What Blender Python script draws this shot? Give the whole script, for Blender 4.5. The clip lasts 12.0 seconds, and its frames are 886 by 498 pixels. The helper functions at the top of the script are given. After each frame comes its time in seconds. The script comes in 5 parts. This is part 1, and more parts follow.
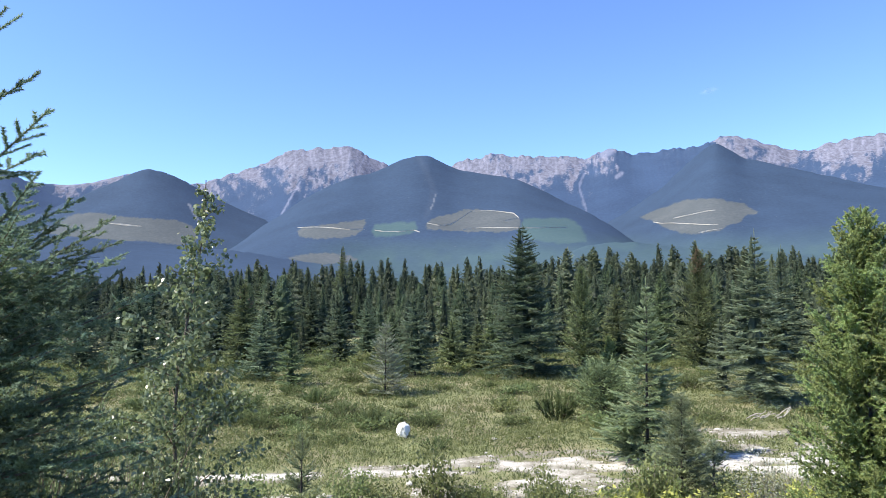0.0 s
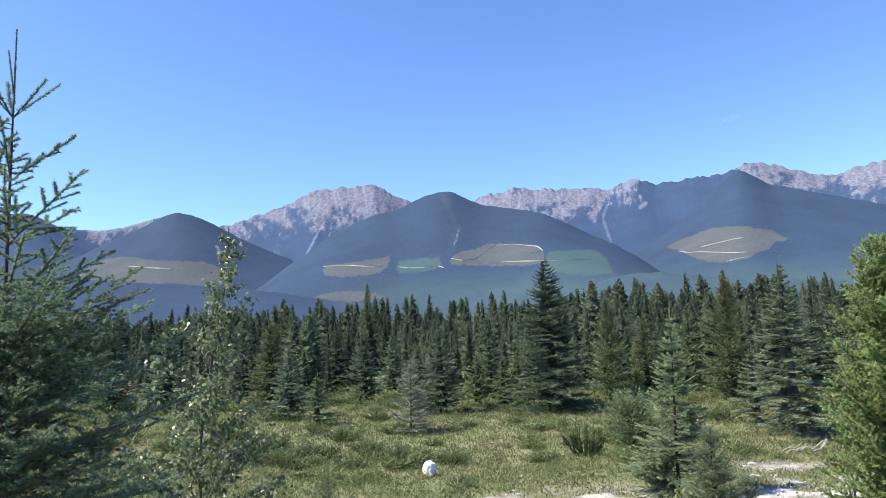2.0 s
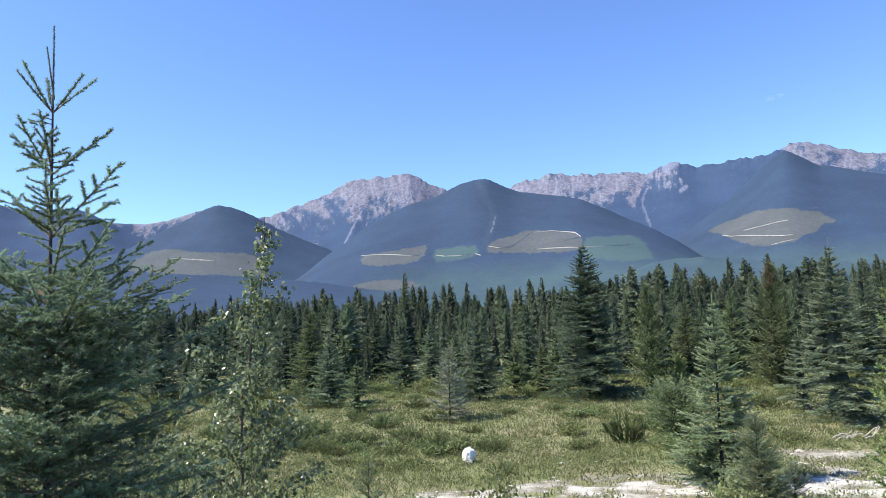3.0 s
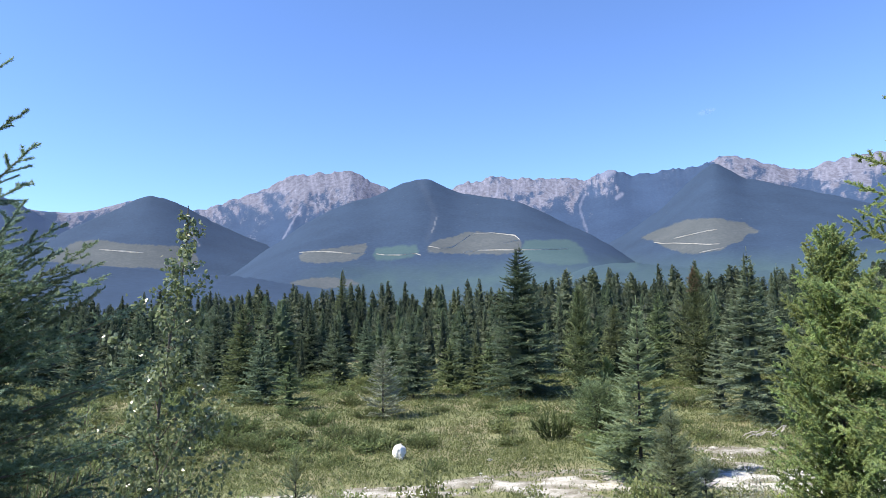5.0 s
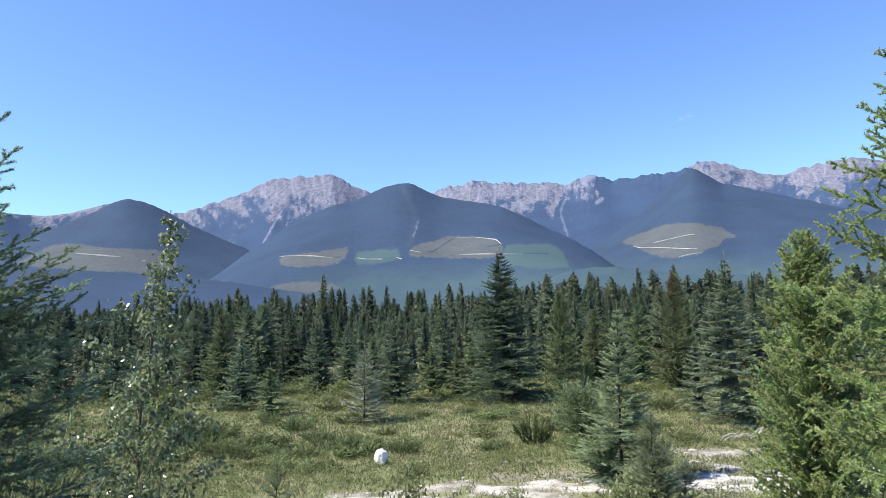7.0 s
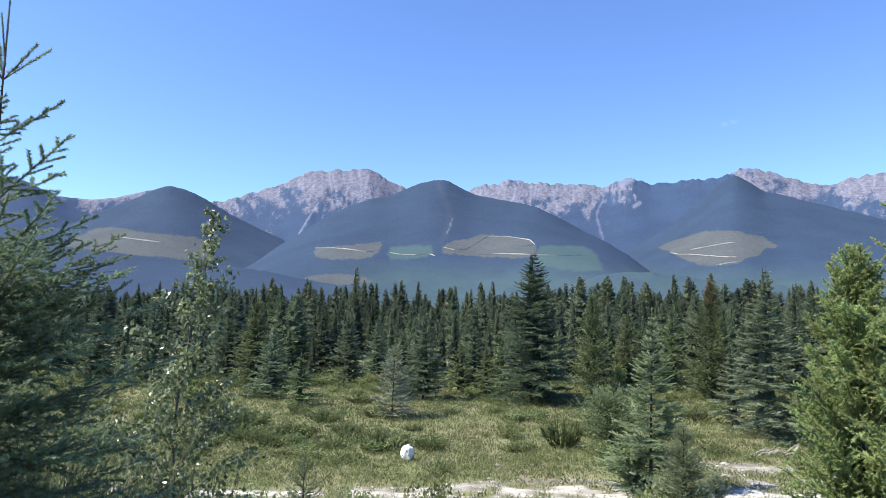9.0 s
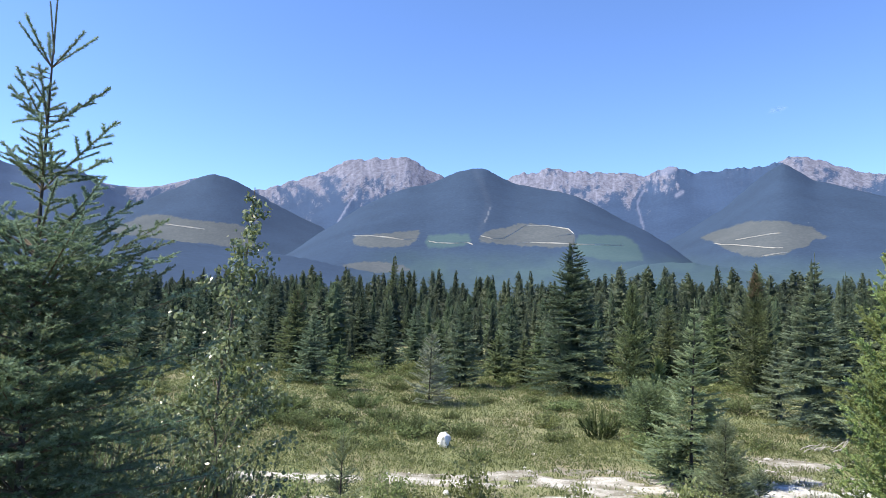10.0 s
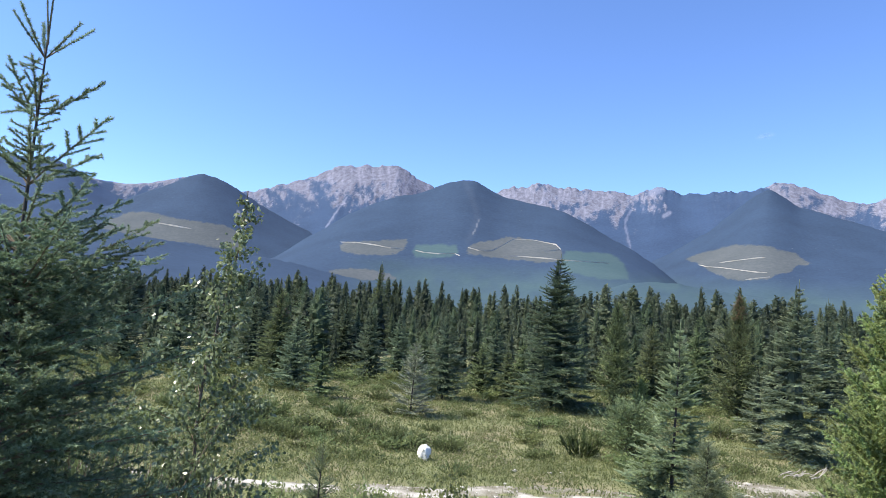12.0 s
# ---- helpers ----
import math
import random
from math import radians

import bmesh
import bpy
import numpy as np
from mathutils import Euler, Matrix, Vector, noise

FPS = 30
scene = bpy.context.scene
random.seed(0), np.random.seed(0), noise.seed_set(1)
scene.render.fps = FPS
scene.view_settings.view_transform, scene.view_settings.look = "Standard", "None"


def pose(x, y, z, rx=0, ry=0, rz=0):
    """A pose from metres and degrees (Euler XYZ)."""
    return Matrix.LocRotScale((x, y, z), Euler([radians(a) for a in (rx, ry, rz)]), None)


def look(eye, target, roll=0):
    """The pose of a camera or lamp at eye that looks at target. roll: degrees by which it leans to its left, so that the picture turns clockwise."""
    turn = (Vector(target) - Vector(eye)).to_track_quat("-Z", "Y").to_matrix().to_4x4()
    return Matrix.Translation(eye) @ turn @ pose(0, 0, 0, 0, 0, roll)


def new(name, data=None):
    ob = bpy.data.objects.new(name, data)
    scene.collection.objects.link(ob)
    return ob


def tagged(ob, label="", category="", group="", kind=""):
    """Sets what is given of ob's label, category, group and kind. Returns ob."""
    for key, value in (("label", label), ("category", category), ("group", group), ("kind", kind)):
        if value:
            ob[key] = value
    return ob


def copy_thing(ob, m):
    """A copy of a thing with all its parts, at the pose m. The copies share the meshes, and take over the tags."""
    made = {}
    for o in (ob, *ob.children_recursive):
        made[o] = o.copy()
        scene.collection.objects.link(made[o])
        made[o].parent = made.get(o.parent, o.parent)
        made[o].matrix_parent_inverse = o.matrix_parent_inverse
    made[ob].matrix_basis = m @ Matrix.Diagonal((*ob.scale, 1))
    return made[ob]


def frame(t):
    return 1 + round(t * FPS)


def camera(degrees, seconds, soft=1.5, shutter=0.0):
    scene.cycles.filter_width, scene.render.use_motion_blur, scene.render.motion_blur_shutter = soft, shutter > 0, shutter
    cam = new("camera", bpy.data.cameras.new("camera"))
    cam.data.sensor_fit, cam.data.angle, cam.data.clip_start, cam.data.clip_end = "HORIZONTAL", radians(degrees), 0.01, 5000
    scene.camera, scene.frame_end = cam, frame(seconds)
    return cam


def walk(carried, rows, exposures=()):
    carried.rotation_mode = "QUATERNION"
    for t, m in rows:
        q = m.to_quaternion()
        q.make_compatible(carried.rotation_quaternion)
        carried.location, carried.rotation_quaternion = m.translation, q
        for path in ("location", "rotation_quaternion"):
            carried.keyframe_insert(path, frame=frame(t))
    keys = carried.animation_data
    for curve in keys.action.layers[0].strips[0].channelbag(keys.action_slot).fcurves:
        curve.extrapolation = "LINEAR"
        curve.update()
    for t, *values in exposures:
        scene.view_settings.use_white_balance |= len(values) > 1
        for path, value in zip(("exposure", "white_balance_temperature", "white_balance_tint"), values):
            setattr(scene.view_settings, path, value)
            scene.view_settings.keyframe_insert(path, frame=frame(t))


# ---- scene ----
# ---- camera ----
cam = camera(69.1, 12.0, soft=0.9)
PATH = [
    (0, (-0.148, 0.338, 4.014), (-0.148, 2.335, 4.129), -0.8),
    (0.5, (-0.152, 0.315, 4.026), (-0.079, 2.308, 4.172), -1.6),
    (1, (-0.137, 0.229, 4.016), (-0.131, 2.226, 4.134), -2.3),
    (1.5, (-0.154, 0.231, 4.028), (-0.175, 2.222, 4.215), -0.5),
    (2, (-0.071, 0.202, 4.026), (-0.143, 2.188, 4.252), -2.1),
    (2.5, (-0.061, 0.235, 4.022), (-0.208, 2.218, 4.232), -2.6),
    (2.7, (-0.06, 0.24, 4.024), (-0.25, 2.221, 4.222), -2.7),
    (4.3, (0.014, 0.142, 3.97), (-0.101, 2.13, 4.156), -1.6),
    (4.5, (0.033, 0.152, 3.979), (-0.03, 2.142, 4.165), -2.3),
    (5, (0.062, 0.109, 3.969), (0.059, 2.1, 4.155), -1.5),
    (5.5, (0.049, 0.099, 3.962), (0.081, 2.09, 4.147), -1.8),
    (6, (0.043, 0.098, 3.966), (0.069, 2.089, 4.152), -1.9),
    (6.5, (0.052, 0.092, 3.976), (0.076, 2.083, 4.168), -1.5),
    (7, (0.044, 0.087, 3.971), (0.099, 2.076, 4.168), -1.6),
    (7.2, (0.061, 0.059, 3.96), (0.144, 2.048, 4.158), -1.3),
    (9, (0.007, 0.126, 3.996), (-0.041, 2.116, 4.186), 1.0),
    (9.5, (0.002, 0.16, 3.997), (-0.117, 2.15, 4.167), 1.5),
    (10, (-0.002, 0.161, 3.993), (-0.166, 2.149, 4.145), 1.7),
    (10.5, (-0.023, 0.196, 4.005), (-0.08, 2.188, 4.171), 2.8),
    (11, (-0.053, 0.231, 4.017), (-0.105, 2.223, 4.195), 3.6),
    (11.5, (-0.058, 0.207, 4.014), (-0.141, 2.197, 4.198), 4.4),
    (12, (-0.055, 0.227, 4.013), (-0.181, 2.214, 4.199), 4.1),
]
walk(cam, [(t, look(eye, target, roll)) for t, eye, target, roll in PATH],
     exposures=((0.0, 1.14), (1.0, 1.14), (2.2, 1.05), (12.0, 1.05)))

# ---- sky and sun ----
SUN_TO = Vector((-0.92, -0.27, 1.18)).normalized()
sun_data = bpy.data.lights.new("sun", "SUN")
sun_data.energy, sun_data.angle, sun_data.color = 5.0, radians(0.53), (1.0, 0.92, 0.76)
sun = new("sun", sun_data)
sun.matrix_world = look((0, 0, 60), Vector((0, 0, 60)) - SUN_TO)
world = bpy.data.worlds.new("world")
scene.world = world
world.use_nodes = True
sky = world.node_tree.nodes.new("ShaderNodeTexSky")
sky.sky_type, sky.sun_disc = "NISHITA", False
sky.sun_elevation, sky.sun_rotation = math.asin(SUN_TO.z), math.atan2(SUN_TO.x, SUN_TO.y) % (2 * math.pi)
sky.altitude, sky.air_density, sky.dust_density, sky.ozone_density = 1200, 1.0, 0.08, 8.5
background = world.node_tree.nodes["Background"]
background.inputs["Strength"].default_value = 0.13
air = world.node_tree.nodes.new("ShaderNodeMix")
air.data_type, air.blend_type = "RGBA", "MULTIPLY"
air.inputs[0].default_value, air.inputs[7].default_value = 1.0, (1.0, 0.965, 1.05, 1)
world.node_tree.links.new(sky.outputs[0], air.inputs[6])
world.node_tree.links.new(air.outputs[2], background.inputs["Color"])


# ---- arithmetic helpers ----
def unit(v):
    return v / np.maximum(np.linalg.norm(v, axis=-1, keepdims=True), 1e-9)


def smooth(x):
    x = np.clip(x, 0, 1)
    return x * x * (3 - 2 * x)


LATTICE = np.random.default_rng(5).random((256, 256))


def value_noise(x, y):
    """Smooth noise from 0 to 1 over arrays of x and y."""
    xi, yi = np.floor(x).astype(int), np.floor(y).astype(int)
    fx, fy = smooth(x - xi), smooth(y - yi)
    a, b = LATTICE[xi % 256, yi % 256], LATTICE[(xi + 1) % 256, yi % 256]
    c, d = LATTICE[xi % 256, (yi + 1) % 256], LATTICE[(xi + 1) % 256, (yi + 1) % 256]
    return (a * (1 - fx) + b * fx) * (1 - fy) + (c * (1 - fx) + d * fx) * fy


def fbm(x, y, octaves=5):
    total, size, weight = 0.0, 1.0, 0.5
    for n in range(octaves):
        total = total + weight * value_noise(x * size + 17.3 * n, y * size + 31.7 * n)
        size, weight = size * 2.03, weight * 0.5
    return total


def ridged(x, y, octaves=4):
    total, size, weight = 0.0, 1.0, 0.5
    for n in range(octaves):
        total = total + weight * (1 - np.abs(2 * value_noise(x * size + 9.1 * n, y * size + 4.7 * n) - 1))
        size, weight = size * 2.1, weight * 0.5
    return total


def gz(x, y):
    """Height of the ground: a flat meadow, and the bank on which the camera stands."""
    x, y = np.asarray(x, float), np.asarray(y, float)
    bank = 2.35 * (1 - smooth((y - 1.0) / 11.5))
    near = np.exp(-((np.hypot(x, y) / 60) ** 2))
    return bank + near * (0.22 * (fbm(x * 0.22 + 40, y * 0.22 + 40, 3) - 0.45)) * smooth((y - 15) / 5 + 0.3)


# ---- mesh helpers ----
def mesh_np(name, verts, faces, attributes=None, flat=True):
    """A mesh from arrays: corners, triangles or quads, and named floats per corner."""
    verts, faces = np.asarray(verts, np.float32), np.asarray(faces, np.int32)
    me = bpy.data.meshes.new(name)
    n, k = faces.shape
    me.vertices.add(len(verts))
    me.vertices.foreach_set("co", verts.ravel())
    me.loops.add(n * k)
    me.loops.foreach_set("vertex_index", faces.ravel())
    me.polygons.add(n)
    me.polygons.foreach_set("loop_start", np.arange(0, n * k, k, dtype=np.int32))
    me.polygons.foreach_set("use_smooth", np.full(n, not flat))
    for key, values in (attributes or {}).items():
        me.attributes.new(key, "FLOAT", "POINT").data.foreach_set("value", np.asarray(values, np.float32))
    me.update(calc_edges=True)
    return me


def joined(*clouds):
    """Several (verts, faces, tint) of triangles as one."""
    verts, faces, tints, at = [], [], [], 0
    for v, f, t in clouds:
        verts.append(v), faces.append(f + at), tints.append(t)
        at += len(v)
    return np.concatenate(verts), np.concatenate(faces), np.concatenate(tints)


def part(name, cloud, material, parent=None, label="", flat=True, wood=None, bark=None):
    """Links (verts, faces, tint) as ONE mesh object under a thing or a part; wood: its twigs, in their own material."""
    verts, faces, tint = joined(cloud, wood) if wood else cloud
    ob = new(name, mesh_np(name, verts, faces, {"tint": tint}, flat))
    ob.data.materials.append(material)
    if wood:
        ob.data.materials.append(bark)
        ob.data.polygons.foreach_set("material_index", (np.arange(len(faces)) >= len(cloud[1])).astype(np.int32))
    ob.parent = parent
    return tagged(ob, label)


def empty(name, m, label, category, group=""):
    ob = new(name)
    ob.matrix_basis = m
    ob.empty_display_size = 0.2
    return tagged(ob, label, category, group)


def across(d):
    ref = np.where(np.abs(d[..., 2:3]) > 0.95, np.array([1.0, 0, 0]), np.array([0, 0, 1.0]))
    e1 = unit(np.cross(d, ref))
    return e1, np.cross(d, e1)


def tubes(points, radii, sides=4, tint=0.5):
    """Tapered tubes along polylines: points (n, k, 3), radii (n, k)."""
    n, k, _ = points.shape
    d = unit(np.gradient(points, axis=1))
    e1, e2 = across(d)
    a = np.arange(sides) * 2 * np.pi / sides
    ring = e1[:, :, None] * np.cos(a)[:, None] + e2[:, :, None] * np.sin(a)[:, None]
    verts = (points[:, :, None] + ring * radii[:, :, None, None]).reshape(-1, 3)
    i, j, s = np.meshgrid(np.arange(n), np.arange(k - 1), np.arange(sides), indexing="ij")
    at = lambda jj, ss: (i * k + jj) * sides + ss % sides
    quad = np.stack([at(j, s), at(j, s + 1), at(j + 1, s + 1), at(j + 1, s)], -1).reshape(-1, 4)
    return verts, np.concatenate([quad[:, :3], quad[:, [0, 2, 3]]]), np.full(len(verts), tint)


def needles(rng, start, way, length, tint, density, size, width, spread=0.9, flat=0.0):
    """Needles round shoots: one slim triangle each."""
    per = density / (size / size.max()) ** 2 if np.ndim(size) else density
    counts = np.maximum(1, (length * per + rng.random(len(length))).astype(int))
    i = np.repeat(np.arange(len(length)), counts)
    d = way[i]
    e1, e2 = across(d)
    phi, u = rng.random(len(i)) * 2 * np.pi, rng.random(len(i))
    a = (spread * (0.75 + 0.5 * rng.random(len(i))))[:, None]
    out = e1 * np.cos(phi)[:, None] + e2 * (np.sin(phi) * (1 - flat))[:, None]
    nd = unit(d * np.cos(a) + out * np.sin(a))
    base = start[i] + d * (length[i] * u)[:, None]
    side = unit(np.cross(nd, rng.normal(size=nd.shape))) * (width / 2)
    long = (size[i] if np.ndim(size) else size) * (0.65 + 0.5 * rng.random(len(i)))
    side = side * (size[i] / size.max())[:, None] if np.ndim(size) else side
    tip = base + nd * long[:, None]
    verts = np.stack([base - side, base + side, tip], 1).reshape(-1, 3)
    shade = np.clip(tint[i] + rng.normal(0, 0.08, len(i)), 0, 1)
    return verts, np.arange(len(verts)).reshape(-1, 3), np.repeat(shade, 3)


def leaves(rng, base, way, size, tint, round_leaf=False):
    """Folded leaves: a kite of two triangles, or a rounder one of four."""
    n = len(base)
    side = unit(np.cross(way, rng.normal(size=way.shape)))
    up = np.cross(side, way)
    s = (size * (0.7 + 0.6 * rng.random(n)))[:, None]
    if round_leaf:
        outline = [(0, 0, 0), (0.25, 0.38, 0.1), (0.62, 0.4, 0.1), (1, 0, -0.05), (0.62, -0.4, 0.1), (0.25, -0.38, 0.1)]
        tris = [(0, 3, 1), (1, 3, 2), (0, 5, 3), (5, 4, 3)]
    else:
        outline = [(0, 0, 0), (0.45, 0.3, 0.08), (1, 0, 0), (0.45, -0.3, 0.08)]
        tris = [(0, 2, 1), (0, 3, 2)]
    verts = np.stack([base + s * (a * way + b * side + c * up) for a, b, c in outline], 1).reshape(-1, 3)
    faces = (np.arange(n)[:, None, None] * len(outline) + np.array(tris)).reshape(-1, 3)
    return verts, faces, np.repeat(tint, len(outline))


# ---- materials ----
def graph(name):
    m = bpy.data.materials.new(name)
    m.use_nodes = True
    m.node_tree.nodes.remove(m.node_tree.nodes["Principled BSDF"])
    t = m.node_tree

    def node(kind, **values):
        n = t.nodes.new(kind)
        for key, value in values.items():
            if key in n.inputs:
                n.inputs[key].default_value = value
        return n

    return m, t, node, t.links.new


def colour_ramp(t, link, fac, stops):
    n = t.nodes.new("ShaderNodeValToRGB")
    while len(n.color_ramp.elements) < len(stops):
        n.color_ramp.elements.new(0.5)
    for e, (p, c) in zip(n.color_ramp.elements, stops):
        e.position, e.color = p, (*c, 1)
    link(fac, n.inputs[0])
    return n.outputs[0]


def mix(t, link, fac, a, b):
    n = t.nodes.new("ShaderNodeMix")
    n.data_type = "RGBA"
    for value, slot in ((fac, n.inputs[0]), (a, n.inputs[6]), (b, n.inputs[7])):
        if isinstance(value, (int, float)):
            slot.default_value = value
        elif isinstance(value, tuple):
            slot.default_value = (*value, 1)
        else:
            link(value, slot)
    return n.outputs[2]


def maths(t, link, kind, a, b=0.0, clamp=False):
    n = t.nodes.new("ShaderNodeMath")
    n.operation, n.use_clamp = kind, clamp
    for value, slot in ((a, n.inputs[0]), (b, n.inputs[1])):
        if isinstance(value, (int, float)):
            slot.default_value = value
        else:
            link(value, slot)
    return n.outputs[0]


def attribute(t, name):
    n = t.nodes.new("ShaderNodeAttribute")
    n.attribute_name = name
    return n.outputs["Fac"]


def foliage(name, dark, middle, light, rough=0.5, through_light=0.25, vary=0.35, gloss=0.3):
    """Leaf or needle: the tint runs from dark inner growth to light new growth; needle darks also paint crown shade."""
    m, t, node, link = graph(name)
    tint = attribute(t, "tint")
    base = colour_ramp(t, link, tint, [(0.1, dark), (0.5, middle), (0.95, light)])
    rand = node("ShaderNodeObjectInfo").outputs["Random"]
    spots = node("ShaderNodeTexNoise", Scale=2.3, Detail=2.0)
    link(node("ShaderNodeTexCoord").outputs["Object"], spots.inputs["Vector"])
    hs = node("ShaderNodeHueSaturation", Saturation=0.95)
    link(base, hs.inputs["Color"])
    link(maths(t, link, "ADD", maths(t, link, "MULTIPLY", rand, 0.03), 0.485), hs.inputs["Hue"])
    value = maths(t, link, "ADD", maths(t, link, "MULTIPLY", rand, vary), 1.05 - vary * 0.5)
    value = maths(t, link, "MULTIPLY", value, maths(t, link, "ADD", maths(t, link, "MULTIPLY", spots.outputs["Fac"], 0.7), 0.65))
    link(value, hs.inputs["Value"])
    p = node("ShaderNodeBsdfPrincipled", Roughness=rough)
    p.inputs["Specular IOR Level"].default_value = gloss
    link(hs.outputs[0], p.inputs["Base Color"])
    tr = node("ShaderNodeBsdfTranslucent")
    link(hs.outputs[0], tr.inputs["Color"])
    blend = node("ShaderNodeMixShader", Fac=through_light)
    link(p.outputs[0], blend.inputs[1]), link(tr.outputs[0], blend.inputs[2])
    link(blend.outputs[0], t.nodes["Material Output"].inputs["Surface"])
    return m


def mottled(name, stops, scale=5.0, detail=6.0, rough=0.85, bump=0.3, stretch=(1, 1, 1), distance=0.02):
    """Bark, stone or soil: two scales of noise, with relief."""
    m, t, node, link = graph(name)
    place = node("ShaderNodeMapping")
    place.inputs["Scale"].default_value = stretch
    link(node("ShaderNodeTexCoord").outputs["Object"], place.inputs["Vector"])
    big, small = node("ShaderNodeTexNoise", Scale=scale, Detail=detail), node("ShaderNodeTexNoise", Scale=scale * 9, Detail=3.0)
    link(place.outputs[0], big.inputs["Vector"]), link(place.outputs[0], small.inputs["Vector"])
    fac = maths(t, link, "ADD", maths(t, link, "MULTIPLY", big.outputs["Fac"], 0.65), maths(t, link, "MULTIPLY", small.outputs["Fac"], 0.35))
    p = node("ShaderNodeBsdfPrincipled", Roughness=rough)
    link(colour_ramp(t, link, fac, stops), p.inputs["Base Color"])
    b = node("ShaderNodeBump", Strength=bump, Distance=distance)
    link(fac, b.inputs["Height"]), link(b.outputs[0], p.inputs["Normal"])
    link(p.outputs[0], t.nodes["Material Output"].inputs["Surface"])
    return m


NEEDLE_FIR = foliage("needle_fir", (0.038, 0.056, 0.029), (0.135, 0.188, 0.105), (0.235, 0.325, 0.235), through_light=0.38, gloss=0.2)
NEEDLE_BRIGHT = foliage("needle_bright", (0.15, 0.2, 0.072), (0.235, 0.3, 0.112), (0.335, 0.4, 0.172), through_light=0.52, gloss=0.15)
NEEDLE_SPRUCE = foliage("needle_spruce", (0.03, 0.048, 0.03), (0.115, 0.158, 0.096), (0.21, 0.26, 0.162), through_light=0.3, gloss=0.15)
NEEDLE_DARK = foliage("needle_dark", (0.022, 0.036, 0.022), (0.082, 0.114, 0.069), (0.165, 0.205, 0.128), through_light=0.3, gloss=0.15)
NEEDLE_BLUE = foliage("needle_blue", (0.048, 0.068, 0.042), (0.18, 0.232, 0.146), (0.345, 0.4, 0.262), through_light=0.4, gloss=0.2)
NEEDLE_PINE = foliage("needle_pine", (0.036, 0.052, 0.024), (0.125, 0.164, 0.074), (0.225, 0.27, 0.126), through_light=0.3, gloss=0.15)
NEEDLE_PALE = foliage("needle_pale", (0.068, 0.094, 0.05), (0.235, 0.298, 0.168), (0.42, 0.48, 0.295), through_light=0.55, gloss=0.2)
NEEDLE_RUSTY = foliage("needle_rusty", (0.06, 0.05, 0.03), (0.16, 0.125, 0.075), (0.27, 0.21, 0.13), through_light=0.3)
NEEDLE_GREY = foliage("needle_grey", (0.0945, 0.108, 0.081), (0.216, 0.243, 0.176), (0.365, 0.392, 0.297), through_light=0.15)
# deep dark stops paint the shade inside and between the crowns
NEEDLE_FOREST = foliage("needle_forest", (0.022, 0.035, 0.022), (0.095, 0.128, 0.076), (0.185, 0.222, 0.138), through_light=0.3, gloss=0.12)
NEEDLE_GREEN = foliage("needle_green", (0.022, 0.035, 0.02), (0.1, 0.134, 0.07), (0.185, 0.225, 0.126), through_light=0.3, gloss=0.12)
LEAF_ASPEN = foliage("leaf_aspen", (0.065, 0.1, 0.042), (0.175, 0.232, 0.105), (0.34, 0.4, 0.24), rough=0.3, through_light=0.42, gloss=0.8)
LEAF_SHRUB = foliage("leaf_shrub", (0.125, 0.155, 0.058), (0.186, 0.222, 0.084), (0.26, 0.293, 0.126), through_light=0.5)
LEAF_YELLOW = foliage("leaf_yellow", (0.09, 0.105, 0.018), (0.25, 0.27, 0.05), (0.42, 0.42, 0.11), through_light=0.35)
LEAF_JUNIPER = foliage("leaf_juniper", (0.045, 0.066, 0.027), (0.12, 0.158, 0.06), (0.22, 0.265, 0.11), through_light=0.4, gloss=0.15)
SEED_DOWN = foliage("seed_down", (0.6, 0.58, 0.5), (0.7, 0.68, 0.6), (0.8, 0.78, 0.72), through_light=0.4, gloss=0.1)
GRASS = foliage("grass", (0.1, 0.126, 0.049), (0.15, 0.174, 0.074), (0.215, 0.228, 0.122), through_light=0.5, vary=0.0)
BARK = mottled("bark", [(0.3, (0.05, 0.04, 0.033)), (0.6, (0.13, 0.11, 0.09)), (0.8, (0.22, 0.2, 0.17))], 6, stretch=(3, 3, 0.8), bump=0.6)
BARK_DARK = mottled("bark_dark", [(0.3, (0.018, 0.016, 0.014)), (0.6, (0.042, 0.037, 0.032)), (0.8, (0.075, 0.067, 0.06))], 9, stretch=(3, 3, 0.8), bump=0.5)
BARK_PALE = mottled("bark_pale", [(0.3, (0.09, 0.075, 0.055)), (0.55, (0.2, 0.175, 0.135)), (0.8, (0.33, 0.3, 0.25))], 8, bump=0.3)
TWIG = mottled("twig", [(0.3, (0.06, 0.045, 0.032)), (0.7, (0.16, 0.125, 0.09))], 20, bump=0.2)
DEADWOOD = mottled("deadwood", [(0.3, (0.22, 0.2, 0.18)), (0.7, (0.46, 0.44, 0.41))], 20, bump=0.3)
WHITE_STONE = mottled("white_stone", [(0.25, (0.52, 0.5, 0.46)), (0.5, (0.78, 0.77, 0.74)), (0.8, (0.86, 0.85, 0.83))], 4, bump=0.5)
GRAVEL_STONE = mottled("gravel_stone", [(0.25, (0.3, 0.29, 0.265)), (0.5, (0.5, 0.49, 0.46)), (0.8, (0.68, 0.67, 0.64))], 4, bump=0.5)


